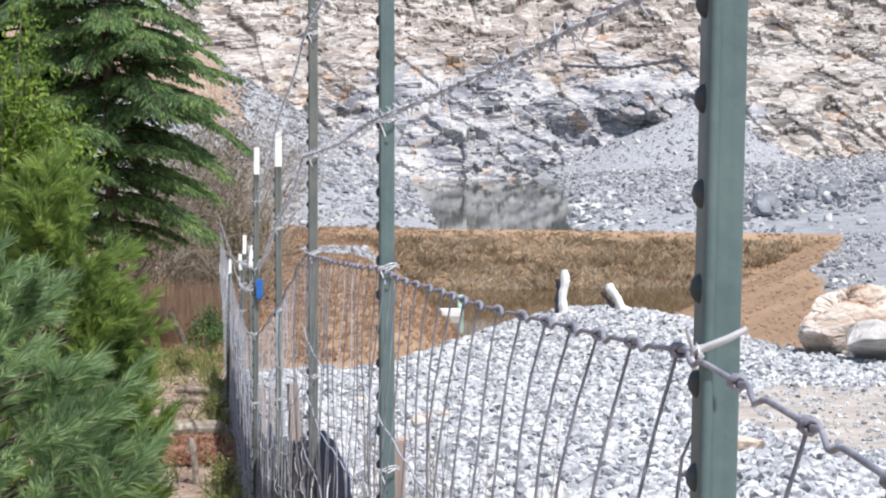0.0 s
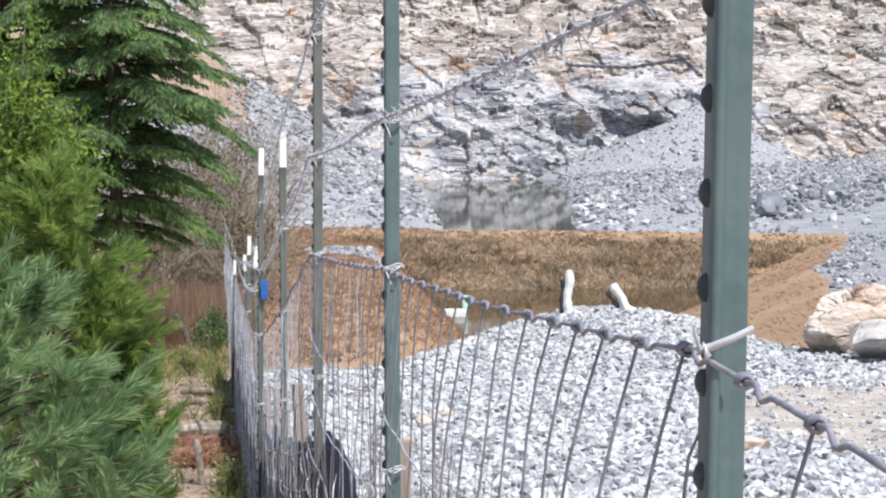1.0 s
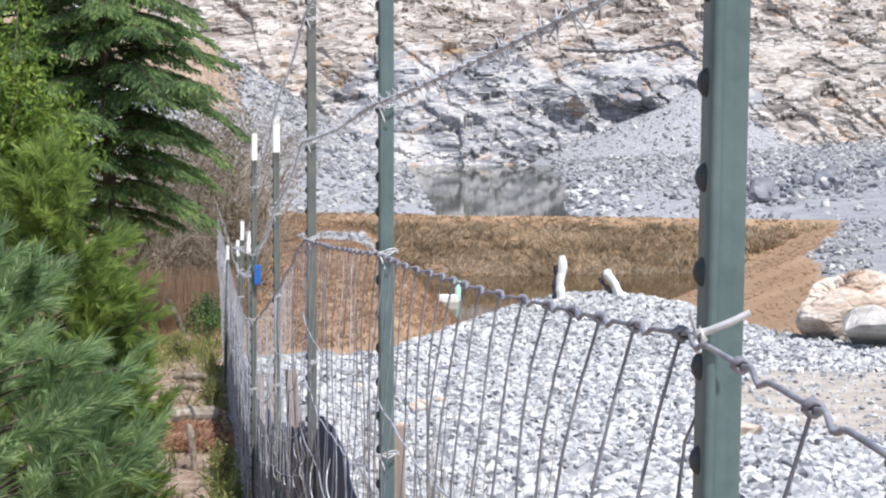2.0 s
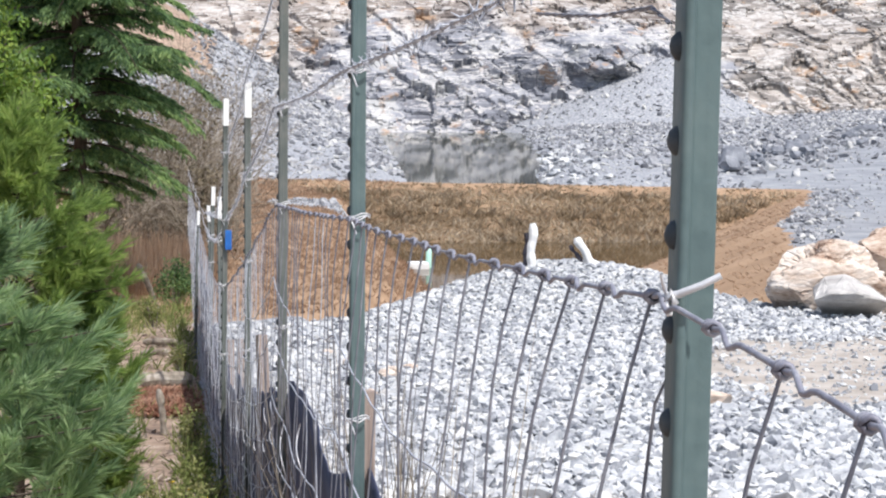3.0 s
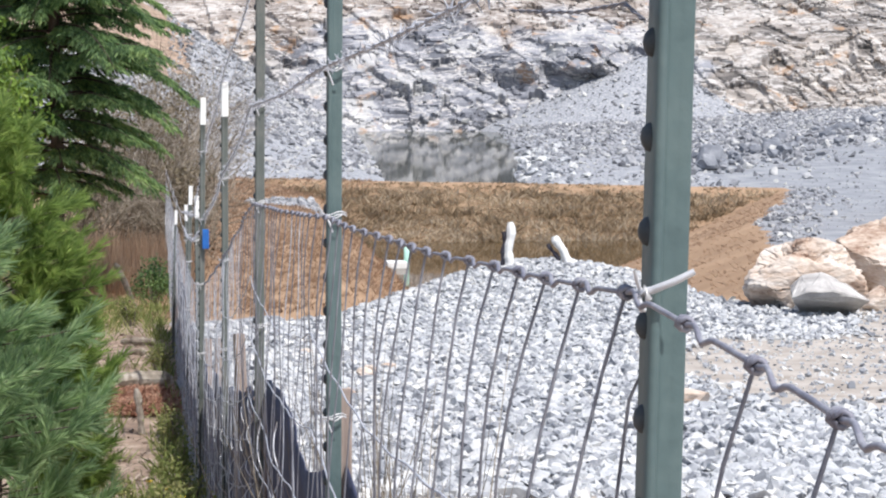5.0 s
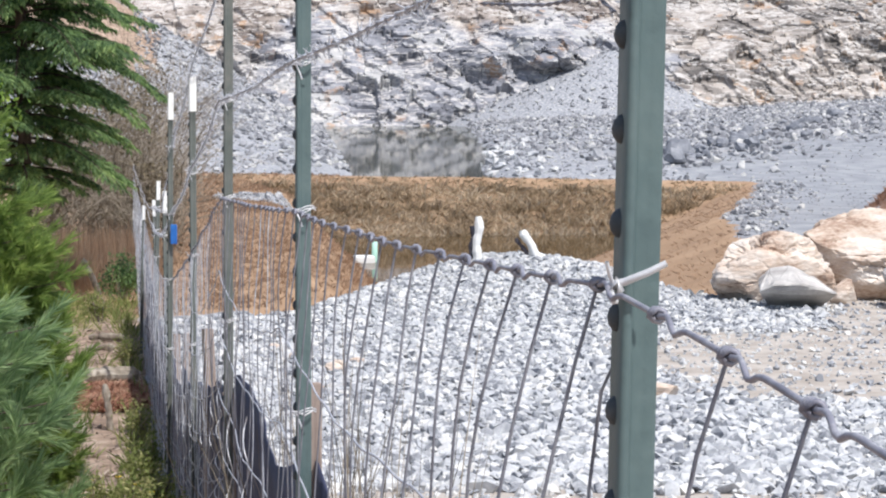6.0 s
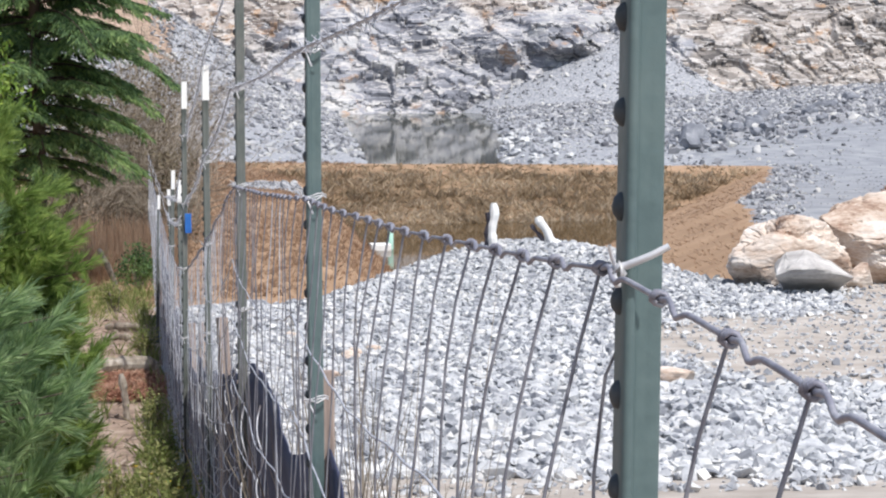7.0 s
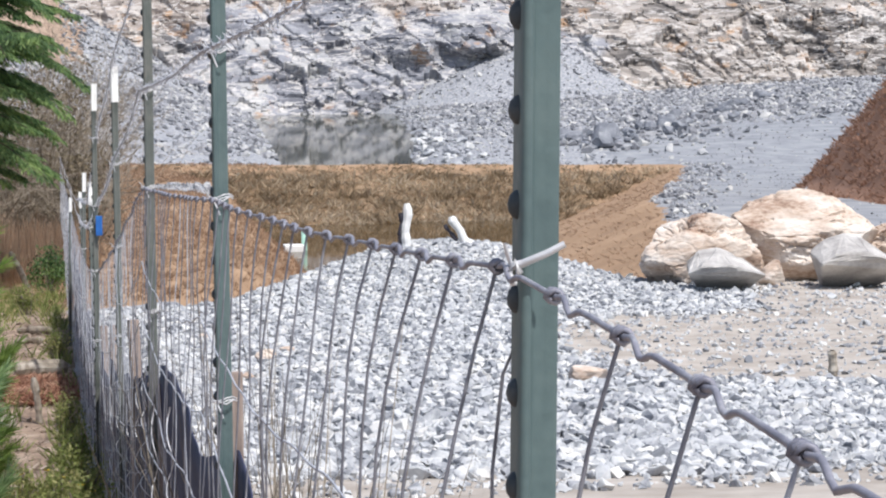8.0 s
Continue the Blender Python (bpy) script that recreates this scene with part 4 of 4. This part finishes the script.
# ---- plants ----
def blades(base, tip, width, droop=None):
    """Thin leaves as quads from base to tip points, pointed at both ends."""
    base, tip = np.asarray(base, float), np.asarray(tip, float)
    d = tip - base
    side = np.cross(d, rng.normal(size=d.shape))
    side /= np.linalg.norm(side, axis=1)[:, None] + 1e-9
    w = np.broadcast_to(np.asarray(width, float), (len(base),))[:, None]
    mid = base + d * 0.45
    if droop is not None:
        mid = mid + np.array([0, 0, 1.0]) * np.broadcast_to(np.asarray(droop, float), (len(base),))[:, None]
    v = np.stack([base, mid + side * w * 0.5, tip, mid - side * w * 0.5], 1).reshape(-1, 3)
    return v, np.arange(len(v)).reshape(-1, 4)


def trunk_mesh(points, radii, material, n=9):
    p = Pile()
    p.tube(points, radii, n)
    return p.mesh("trunk", material, True)


def hemlock(x, y, tall, reach, low, seed, label):
    r = np.random.default_rng(seed)
    g = float(height(x, y))
    tree = tagged(new("conifer"), label, "tree", "conifers by the path")
    tree.matrix_basis = pose(x, y, g)
    zs = np.linspace(-0.2, tall, 14)
    put("trunk", trunk_mesh(np.stack([0.04 * np.sin(zs), 0.03 * np.cos(zs * 1.3), zs], 1), 0.085 * (1 - zs / (tall * 1.03)) + 0.004, M_BARK), tree)
    limbs, crown = Pile(), Pile()
    z, i = low, 0
    while z < tall - 0.15:
        L = reach * (1 - (z - low) / (tall - low) * 0.95) * r.uniform(0.62, 1.12) * min(1.0, 0.3 + 0.7 * (z - low) / 1.2)
        az = i * 2.399 + r.uniform(-0.4, 0.4)
        s = np.linspace(0, 1, 9)
        out = np.array([math.cos(az), math.sin(az), 0])
        side = np.array([-out[1], out[0], 0])
        lift, sink = r.uniform(0.0, 0.35), r.uniform(0.2, 0.55)
        spine = out * (s * L)[:, None] + np.array([0, 0, 1]) * (z + L * (lift * s - sink * s ** 2.2))[:, None]
        limbs.tube(spine, 0.016 * (1 - s * 0.85), 4)
        m = max(8, int(L / 0.024))
        for k in range(m):
            f = 0.15 + 0.85 * (k + r.random()) / m
            c = np.array([np.interp(f, s, spine[:, a]) for a in range(3)])
            sg = 1 if k % 2 else -1
            tl = (0.10 + 0.34 * L / 1.5 * (1 - f) ** 0.6) * r.uniform(0.7, 1.2)
            dirn = out * 0.75 + side * sg * 0.75 + np.array([0, 0, r.uniform(-0.35, 0.0)])
            q = max(6, int(tl / 0.012))
            u = np.linspace(0.05, 1, q)
            b = c + dirn * (u * tl)[:, None] + np.array([0, 0, -0.22]) * (u ** 2 * tl)[:, None]
            fan = np.where(np.arange(q) % 2, 0.8, -0.5)[:, None]
            d = dirn * 0.75 + out * 0.45 * fan - side * sg * 0.4 * fan + r.normal(0, 0.2, (q, 3)) + np.array([0, 0, -0.38 - 0.5 * f])
            ln = r.uniform(0.05, 0.11, q)[:, None]
            crown.add(*blades(b, b + d / np.linalg.norm(d, axis=1)[:, None] * ln, r.uniform(0.014, 0.026, q)))
        z += r.uniform(0.02, 0.042)
        i += 1
    tagged(put("branchwork", limbs.mesh("branchwork", M_BARK), tree), kind="stuff")
    put("crown", crown.mesh("crown", M_HEMLOCK), tree, None, "drooping dark green needle sprays")
    return tree


def pine(x, y, rings, seed, tufts, label, material=None):
    """A young long-needled pine; rings: (height, radius) of its crown."""
    r = np.random.default_rng(seed)
    g = float(height(x, y))
    tree = tagged(new("pine_sapling"), label, "tree", "young pines by the path")
    tree.matrix_basis = pose(x, y, g)
    hs, rs = np.array([a for a, _ in rings]), np.array([b for _, b in rings])
    zs = np.linspace(-0.1, hs[-1], 8)
    put("trunk", trunk_mesh(np.stack([zs * 0, 0.02 * np.sin(zs * 3), zs], 1), 0.028 * (1 - zs / hs[-1] * 0.85), M_BARK), tree)
    limbs, crown = Pile(), Pile()
    for i in range(tufts):
        if i % 10 == 0:
            h = r.uniform(hs[0], hs[-1])
            az = r.uniform(0, 6.283)
            rad = max(0.0, np.interp(h, hs, rs) - 0.1) * (r.uniform(0.45, 1.0) ** 0.5)
            c0 = np.array([math.cos(az) * rad, math.sin(az) * rad, h])
            limbs.tube([(0, 0, max(0, h - 0.35 * rad)), c0 * (0.5, 0.5, 1) - (0, 0, 0.1 * rad), c0], [0.006, 0.004, 0.002], 4)
            lead = np.array([math.cos(az) * 0.7, math.sin(az) * 0.7, 0.65]) + r.normal(0, 0.22, 3)
            lead /= np.linalg.norm(lead)
        # the leading shoot, then side shoots whorled round it
        ax = lead + (r.normal(0, 0.55, 3) if i % 10 else 0)
        ax /= np.linalg.norm(ax)
        c = c0 - lead * (0.03 * (i % 10)) + ax * 0.07
        n = 60
        along_shoot = r.uniform(-0.075, 0.03, n)
        b = c + ax * along_shoot[:, None]
        around = r.normal(0, 1, (n, 3))
        around -= ax * (around @ ax)[:, None]
        around /= np.linalg.norm(around, axis=1)[:, None]
        d = ax * 0.86 + around * r.uniform(0.2, 0.52, n)[:, None] + (0, 0, -0.06)
        crown.add(*blades(b, b + d * r.uniform(0.06, 0.095, n)[:, None], r.uniform(0.0035, 0.0062, n)))
    tagged(put("branchwork", limbs.mesh("branchwork", M_BARK), tree), kind="stuff")
    put("crown", crown.mesh("crown", material or M_PINE), tree, None, "soft bundles of long green needles")
    return tree


def shrub(name, x, y, wide, tall, seed, leaves, size, material, label, stems=14, z=None):
    r = np.random.default_rng(seed)
    g = float(height(x, y)) if z is None else z
    ob = tagged(new(name), label, "shrub")
    ob.matrix_basis = pose(x, y, g)
    twigs, crown = Pile(), Pile()
    ends = []
    for i in range(stems):
        az, f = r.uniform(0, 6.283), r.uniform(0.2, 1)
        e = np.array([math.cos(az) * wide * f, math.sin(az) * wide * f, tall * (1 - 0.45 * f * f) * r.uniform(0.75, 1.05)])
        mid = e * (0.35, 0.35, 0.6) + r.normal(0, 0.03, 3)
        twigs.tube([(0.03 * math.cos(az), 0.03 * math.sin(az), -0.05), mid, e], [0.01, 0.007, 0.003], 4)
        ends += [(mid, e)] * 1
    for k in range(leaves // 12):
        a, e = ends[int(r.integers(len(ends)))]
        c = a + (e - a) * r.uniform(0.0, 1.05) + r.normal(0, 0.09 * wide + 0.02, 3)
        b = c + r.normal(0, size * 1.1, (12, 3))
        d = r.normal(0, 1, (12, 3)) + (0, 0, 0.3)
        d /= np.linalg.norm(d, axis=1)[:, None]
        crown.add(*blades(b, b + d * r.uniform(0.7, 1.4, 12)[:, None] * size, size * 0.5))
    tagged(put("branchwork", twigs.mesh("branchwork", M_TWIG), ob), kind="stuff")
    tagged(put("foliage", crown.mesh("foliage", material), ob), kind="stuff")
    return ob


def bare_bush(x, y, wide, tall, seed, label, count=40):
    r = np.random.default_rng(seed)
    ob = tagged(new("bare_shrub"), label, "shrub", "bare shrubs behind the fence line")
    ob.matrix_basis = pose(x, y, float(height(x, y)))
    p = Pile()

    def grow(c, d, length, rad, depth):
        pts = [c]
        for _ in range(4):
            d = d + r.normal(0, 0.16, 3)
            d /= np.linalg.norm(d)
            pts.append(pts[-1] + d * length / 4)
        p.tube(pts, np.linspace(rad, rad * 0.55, 5), 3)
        if depth:
            for _ in range(4):
                j = int(r.integers(1, 5))
                grow(pts[j], d + r.normal(0, 0.55, 3), length * r.uniform(0.4, 0.7), rad * 0.55, depth - 1)
    for _ in range(count):
        az = r.uniform(0, 6.283)
        f = r.uniform(0, 0.6)
        grow(np.array([math.cos(az) * wide * f, math.sin(az) * wide * f, -0.05]), np.array([math.cos(az) * 0.35, math.sin(az) * 0.35, 1.0]), tall * r.uniform(0.5, 0.9), 0.009, 2)
    tagged(put("branchwork", p.mesh("branchwork", M_TWIG), ob), kind="stuff")
    q = Pile()
    n = 800
    c = np.stack([r.normal(0, wide * 0.5, n), r.normal(0, wide * 0.5, n), r.uniform(0.2, 1.0, n) * tall], 1)
    q.add(*blades(c, c + r.normal(0, 0.05, (n, 3)), 0.03))
    tagged(put("foliage", q.mesh("foliage", M_WITHER), ob, None, "a few withered leaves"), kind="stuff")
    return ob


hemlock(-0.95, 30, 8.2, 1.95, 1.15, 11, "dark green hemlock with drooping branches beside the path")
hemlock(-2.2, 32, 8.5, 1.8, 0.7, 12, "dark green hemlock behind the young pines")
pine(-0.78, 9.0, [(0.1, 0.66), (0.45, 0.82), (0.75, 0.78), (1.0, 0.62), (1.2, 0.40), (1.40, 0.12)], 21, 980, "bushy young pine with soft green needles beside the path")
pine(-0.64, 12.2, [(0.3, 0.40), (0.8, 0.54), (1.15, 0.55), (1.5, 0.42), (1.75, 0.26), (1.95, 0.08)], 22, 950, "young pine with bright yellow-green needles", M_LIMEPINE)
pine(-0.38, 12.3, [(0.15, 0.22), (0.5, 0.36), (0.85, 0.34), (1.1, 0.22), (1.3, 0.06)], 31, 560, "small yellow-green pine in front of taller conifers", M_LIMEPINE)
shrub("leafy_shrub", -1.5, 22.0, 0.75, 3.3, 32, 16000, 0.055, M_LIME, "tall yellow-green shrub among the conifers", 40)
shrub("leafy_shrub", -0.42, 14.0, 0.16, 1.55, 33, 260, 0.035, M_LIME, "thin yellow-green sprout above the shrubs", 5)
shrub("leafy_shrub", 0.1, 30, 0.2, 0.5, 34, 1500, 0.04, M_HEMLOCK, "small dark green shrub beside the fence", 10)
for i, (x, y, h) in enumerate([(0.16, 10.6, 0.34), (0.05, 11.6, 0.32), (0.2, 12.4, 0.36), (-0.08, 12.8, 0.26), (0.12, 14.0, 0.3), (0.2, 15.6, 0.3), (-0.32, 16.4, 0.24), (0.17, 18.0, 0.3), (0.16, 23.0, 0.28), (-0.12, 27.5, 0.3)]):
    shrub("weed_clump", x, y, 0.13, h, 60 + i, 700, 0.026, M_WEED, "leafy yellowing green weed clump by the fence foot", 9)
for i, (x, y, w, h) in enumerate([(-0.35, 37, 0.5, 1.9), (0.15, 38, 0.5, 1.9), (0.5, 40, 0.45, 2.3), (-0.1, 41, 0.5, 2.2), (0.55, 36.5, 0.3, 1.2), (-0.9, 36, 0.5, 1.6), (0.3, 44, 0.5, 2.0)]):
    bare_bush(x, y, w, h * 1.12, 50 + i, "leafless grey-brown shrub with a few withered leaves")


def tufts(name, places, tall, spread_by, n, width, material, label, parent, seed):
    r = np.random.default_rng(seed)
    P = np.asarray(places)
    b = np.repeat(P, n, axis=0) + r.normal(0, spread_by * 0.5, (len(P) * n, 3)) * (1, 1, 0)
    b[:, 2] -= 0.03
    d = r.normal(0, spread_by, (len(b), 3)) * (1, 1, 0)
    h = np.repeat(r.uniform(0.6, 1.15, len(P)), n) * r.uniform(0.55, 1.1, len(b)) * tall
    d[:, 2] = h
    p = Pile()
    p.add(*blades(b, b + d, width))
    return tagged(put(name, p.mesh(name, material), parent), label, kind="stuff")


def scatter(n, x0, x1, y0, y1, keep, seed):
    r = np.random.default_rng(seed)
    x, y = r.uniform(x0, x1, n), r.uniform(y0, y1, n)
    k = keep(x, y)
    return np.stack([x[k], y[k], height(x[k], y[k])], 1)


far_bank = lambda x, y: (basin(x, y) > 0.0) & (basin(x, y) < 1.0) & ((72.5 - y) / 6.8 < (x - 2.5) / 1.4) & ((72.5 - y) / 6.8 < (right_crest(y) - x) / 3.4)
left_bank = lambda x, y: (basin(x, y) < 0.98) & (y > near_edge(x) + 1.0) & (x < 6.0) & ~gravel_ramp(x, y) & (x > -0.2)
right_bank = lambda x, y: (basin(x, y) < 0.98) & (basin(x, y) > -0.03) & ((right_crest(y) - x) / 3.4 < (72.5 - y) / 6.8) & (x > 6.2)
tufts("dry_grass", scatter(3600, 2, 16.5, 65.3, 73, far_bank, 1), 0.10, 0.09, 6, 0.036, M_TUFT, "brown tufted dry grass on the far bank", ground, 2)
tufts("dry_grass", scatter(900, 2, 16.5, 65.6, 71.5, far_bank, 23), 0.26, 0.15, 12, 0.05, M_TUFT, "pale clumps of dry grass on the far bank", ground, 24)
tufts("dry_grass", scatter(13000, -0.2, 6, 28, 74, left_bank, 3), 0.11, 0.05, 6, 0.016, M_DRYGRASS, "fine orange-brown dry grass", ground, 4)
tufts("dry_grass", scatter(8000, 6, 16.5, 30, 70, right_bank, 5), 0.06, 0.06, 5, 0.016, M_DRYGRASS, "fine orange-brown dry grass", ground, 6)
hill_keep = lambda x, y: mound(x, y) < 4.2
tufts("dry_grass", scatter(16000, 13.5, 23, 37, 58, hill_keep, 7), 0.10, 0.07, 6, 0.026, M_RUSTGRASS, "rust-brown dry grass on a mound", ground, 8)
tufts("dry_grass", scatter(900, -1.4, 0.6, 31, 36, lambda x, y: x > -2, 9), 0.62, 0.08, 9, 0.012, M_DRYGRASS, "tall orange dry grass by the path", ground, 10)
tufts("weeds", scatter(420, -0.6, 0.24, 13, 30, lambda x, y: (x > 0.12) | (y > 26) | (rng.random(len(x)) < 0.12), 11), 0.2, 0.08, 12, 0.012, M_WEED, "green and yellowing weeds along the fence", ground, 12)
tufts("weeds", scatter(40, -0.2, 0.25, 9.5, 15, lambda x, y: x > -1, 13), 0.3, 0.09, 16, 0.012, M_WEED, "green weeds by the fence foot", ground, 14)
tufts("dry_stems", scatter(46, 0.34, 0.7, 4.4, 8.5, lambda x, y: x > 0, 15), 0.98, 0.16, 5, 0.0045, M_TWIG, "thin dry weed stems by the fence", ground, 16)
tufts("litter", scatter(2600, -0.32, 0.27, 19.6, 21.6, lambda x, y: np.hypot((x + 0.02) * 3.6, (y - 20.6) * 1.3) < 1.0, 17) + (0, 0, 0.04), 0.07, 0.08, 6, 0.012, M_LITTER, "red-brown dead needles and twigs on the path", ground, 18)

pile = Pile()
for x, y, z in scatter(700, -0.7, 0.26, 12, 29, lambda x, y: x < 0.24, 19):
    d = 0.015 + 0.05 * rng.random() ** 2.5
    v, f = SHAPES[int(rng.integers(14))]
    pile.add(turned(v * d * (2.2, 0.8, 0.8), rng.uniform(0, 6.28), rng.normal(0, 0.3), rng.normal(0, 0.3)) + (x, y, z + d * 0.15), f)
tagged(put("wood_chips", pile.mesh("wood_chips", M_CHIP), ground), "grey-brown wood chips and clods on the path", kind="stuff")
tufts("dead_twigs", scatter(260, -0.5, 0.22, 13, 27, lambda x, y: x < 0.2, 21), 0.10, 0.16, 3, 0.005, M_TWIG, "grey dead twigs on the path", ground, 22)


def log(x, y, length, radius, turn, seed, label, tilt=0.0, upright=False):
    r = np.random.default_rng(seed)
    s = np.linspace(-0.5, 0.5, 12) * length
    p = Pile()
    c = np.stack([s, 0.03 * np.sin(s * 4 + seed), 0.02 * np.cos(s * 5)], 1)
    rad = radius * (1 + r.normal(0, 0.12, 12))
    rad[[0, -1]] *= 0.55
    p.tube(c, rad, 10)
    ob = put("log" if not upright else "stump", p.mesh("log", M_LOG))
    ob.matrix_basis = pose(x, y, float(height(x, y)) + (length * 0.42 if upright else radius * 0.7), 0, 90 - tilt if upright else tilt, turn)
    return tagged(ob, label, "log" if not upright else "stump")


log(0.0, 22.0, 0.42, 0.06, 8, 1, "grey rotting log lying across the path")
log(-0.06, 25.5, 0.32, 0.035, -12, 2, "thin grey log lying on the path")
log(-0.1, 24.4, 0.25, 0.03, 20, 3, "short broken log on the path")
log(-0.05, 19.0, 0.34, 0.025, 5, 4, "upright weathered grey stick on the path", 6, True)
log(-0.32, 18.5, 0.3, 0.06, 25, 5, "pale rotting wood lump beside the path")
log(-0.22, 30.5, 0.5, 0.03, 5, 6, "leaning pale dead stem among weeds", 24, True)
log(5.85, 20.2, 0.24, 0.035, 0, 7, "short brown wooden stub in the dirt", 3, True)
for i, (x, y) in enumerate([(0.02, 13.2), (0.1, 12.4), (-0.1, 12.9), (0.16, 11.8), (0.2, 11.2)]):
    fl = tagged(new("wildflower"), "small yellow wildflower among the weeds", "flower", "yellow wildflowers")
    fl.matrix_basis = pose(x, y, float(height(x, y)))
    p = Pile()
    p.tube([(0, 0, -0.02), (0.01, 0, 0.12), (0.0, 0.01, 0.26)], 0.0025, 4)
    put("stem", p.mesh("stem", M_WEED), fl)
    a = np.arange(9) * 0.698
    p = Pile()
    c = np.tile((0.0, 0.01, 0.262), (9, 1))
    p.add(*blades(c, c + np.stack([np.cos(a) * 0.018, np.sin(a) * 0.018, 0.006 + 0 * a], 1), 0.009))
    put("flower_head", p.mesh("flower_head", M_YELLOW), fl)


# ---- markers and pipe by the basin ----
def marker(x, y, tall, tip_x, seed, label):
    g = float(height(x, y))
    ob = tagged(new("marker_stake"), label, "marker", "white markers on the gravel ridge")
    ob.matrix_basis = pose(x, y, g)
    r = np.random.default_rng(seed)
    s = np.linspace(0, 1, 9)
    bend = tip_x * s ** 0.8 + 0.012 * np.sin(s * 9 + seed)
    # dark tube at -x: the sleeve's shaded side, put in as colour
    p = Pile()
    p.tube(np.stack([bend - 0.06 - 0.01 * s, 0.03 + 0 * s, s * tall * 0.9 - 0.08], 1), 0.032 + 0.008 * r.normal(size=9), 7)
    put("post", p.mesh("post", M_SHADESIDE), ob, None, "dark tube standing for the sleeve's shaded side")
    p = Pile()
    p.tube(np.stack([bend, 0 * s, s * tall - 0.02], 1), np.append(0.056 + 0.008 * r.normal(size=8), 0.035), 9)
    put("sleeve", p.mesh("sleeve", M_WHITE), ob, None, "bright white plastic sleeve")


marker(4.37, 33.4, 0.56, 0.03, 1, "upright white sleeved marker stake on the gravel ridge")
marker(5.18, 33.5, 0.36, -0.23, 3, "bent white sleeved marker stake on the gravel ridge")
pipe = tagged(new("drain_pipe"), "pale green drain pipe with a white foot at the pond edge", "pipe")
pipe.matrix_basis = pose(5.38, 57.2, -2.34)
p = Pile()
p.tube([(0, 0, -0.3), (0, 0, 0.1), (0, 0, 0.44), (0, 0, 0.45)], [0.06, 0.06, 0.06, 0.045], 12)
put("riser", p.mesh("riser", M_PLASTIC, True), pipe)
part("foot", box_bm((-0.44, -0.5, -0.06), (-0.03, 0.1, 0.17), 0.03), M_WHITE, pipe, "white concrete foot")
for i in range(7):
    d = rng.uniform(0.08, 0.19)
    boulder("boulder", 1.85 + rng.normal(0, 0.22), 22.6 + rng.normal(0, 0.7), d * 1.3, d, d * 0.8, rng.uniform(0, 360), 90 + i, M_BOULDER, "small tan rock among crushed stone", 0.3, detail=2)
boulder("boulder", 4.05, 20.5, 0.4, 0.3, 0.2, 0, 82, M_BOULDER, "flat reddish rock among crushed stone", 0.3, detail=3)

# ---- single stones nearest the fence ----
meshes = []
for v, f in SHAPES:
    meshes.append(tri_mesh("stone", v, f, M_STONE_ONE))
for k, x, y, z, size, a, b, c in near_stones:
    ob = put("stone", meshes[k], ground)
    ob.matrix_basis = Matrix.LocRotScale((x, y, z), Euler((b, c, a)), (size, size, size))
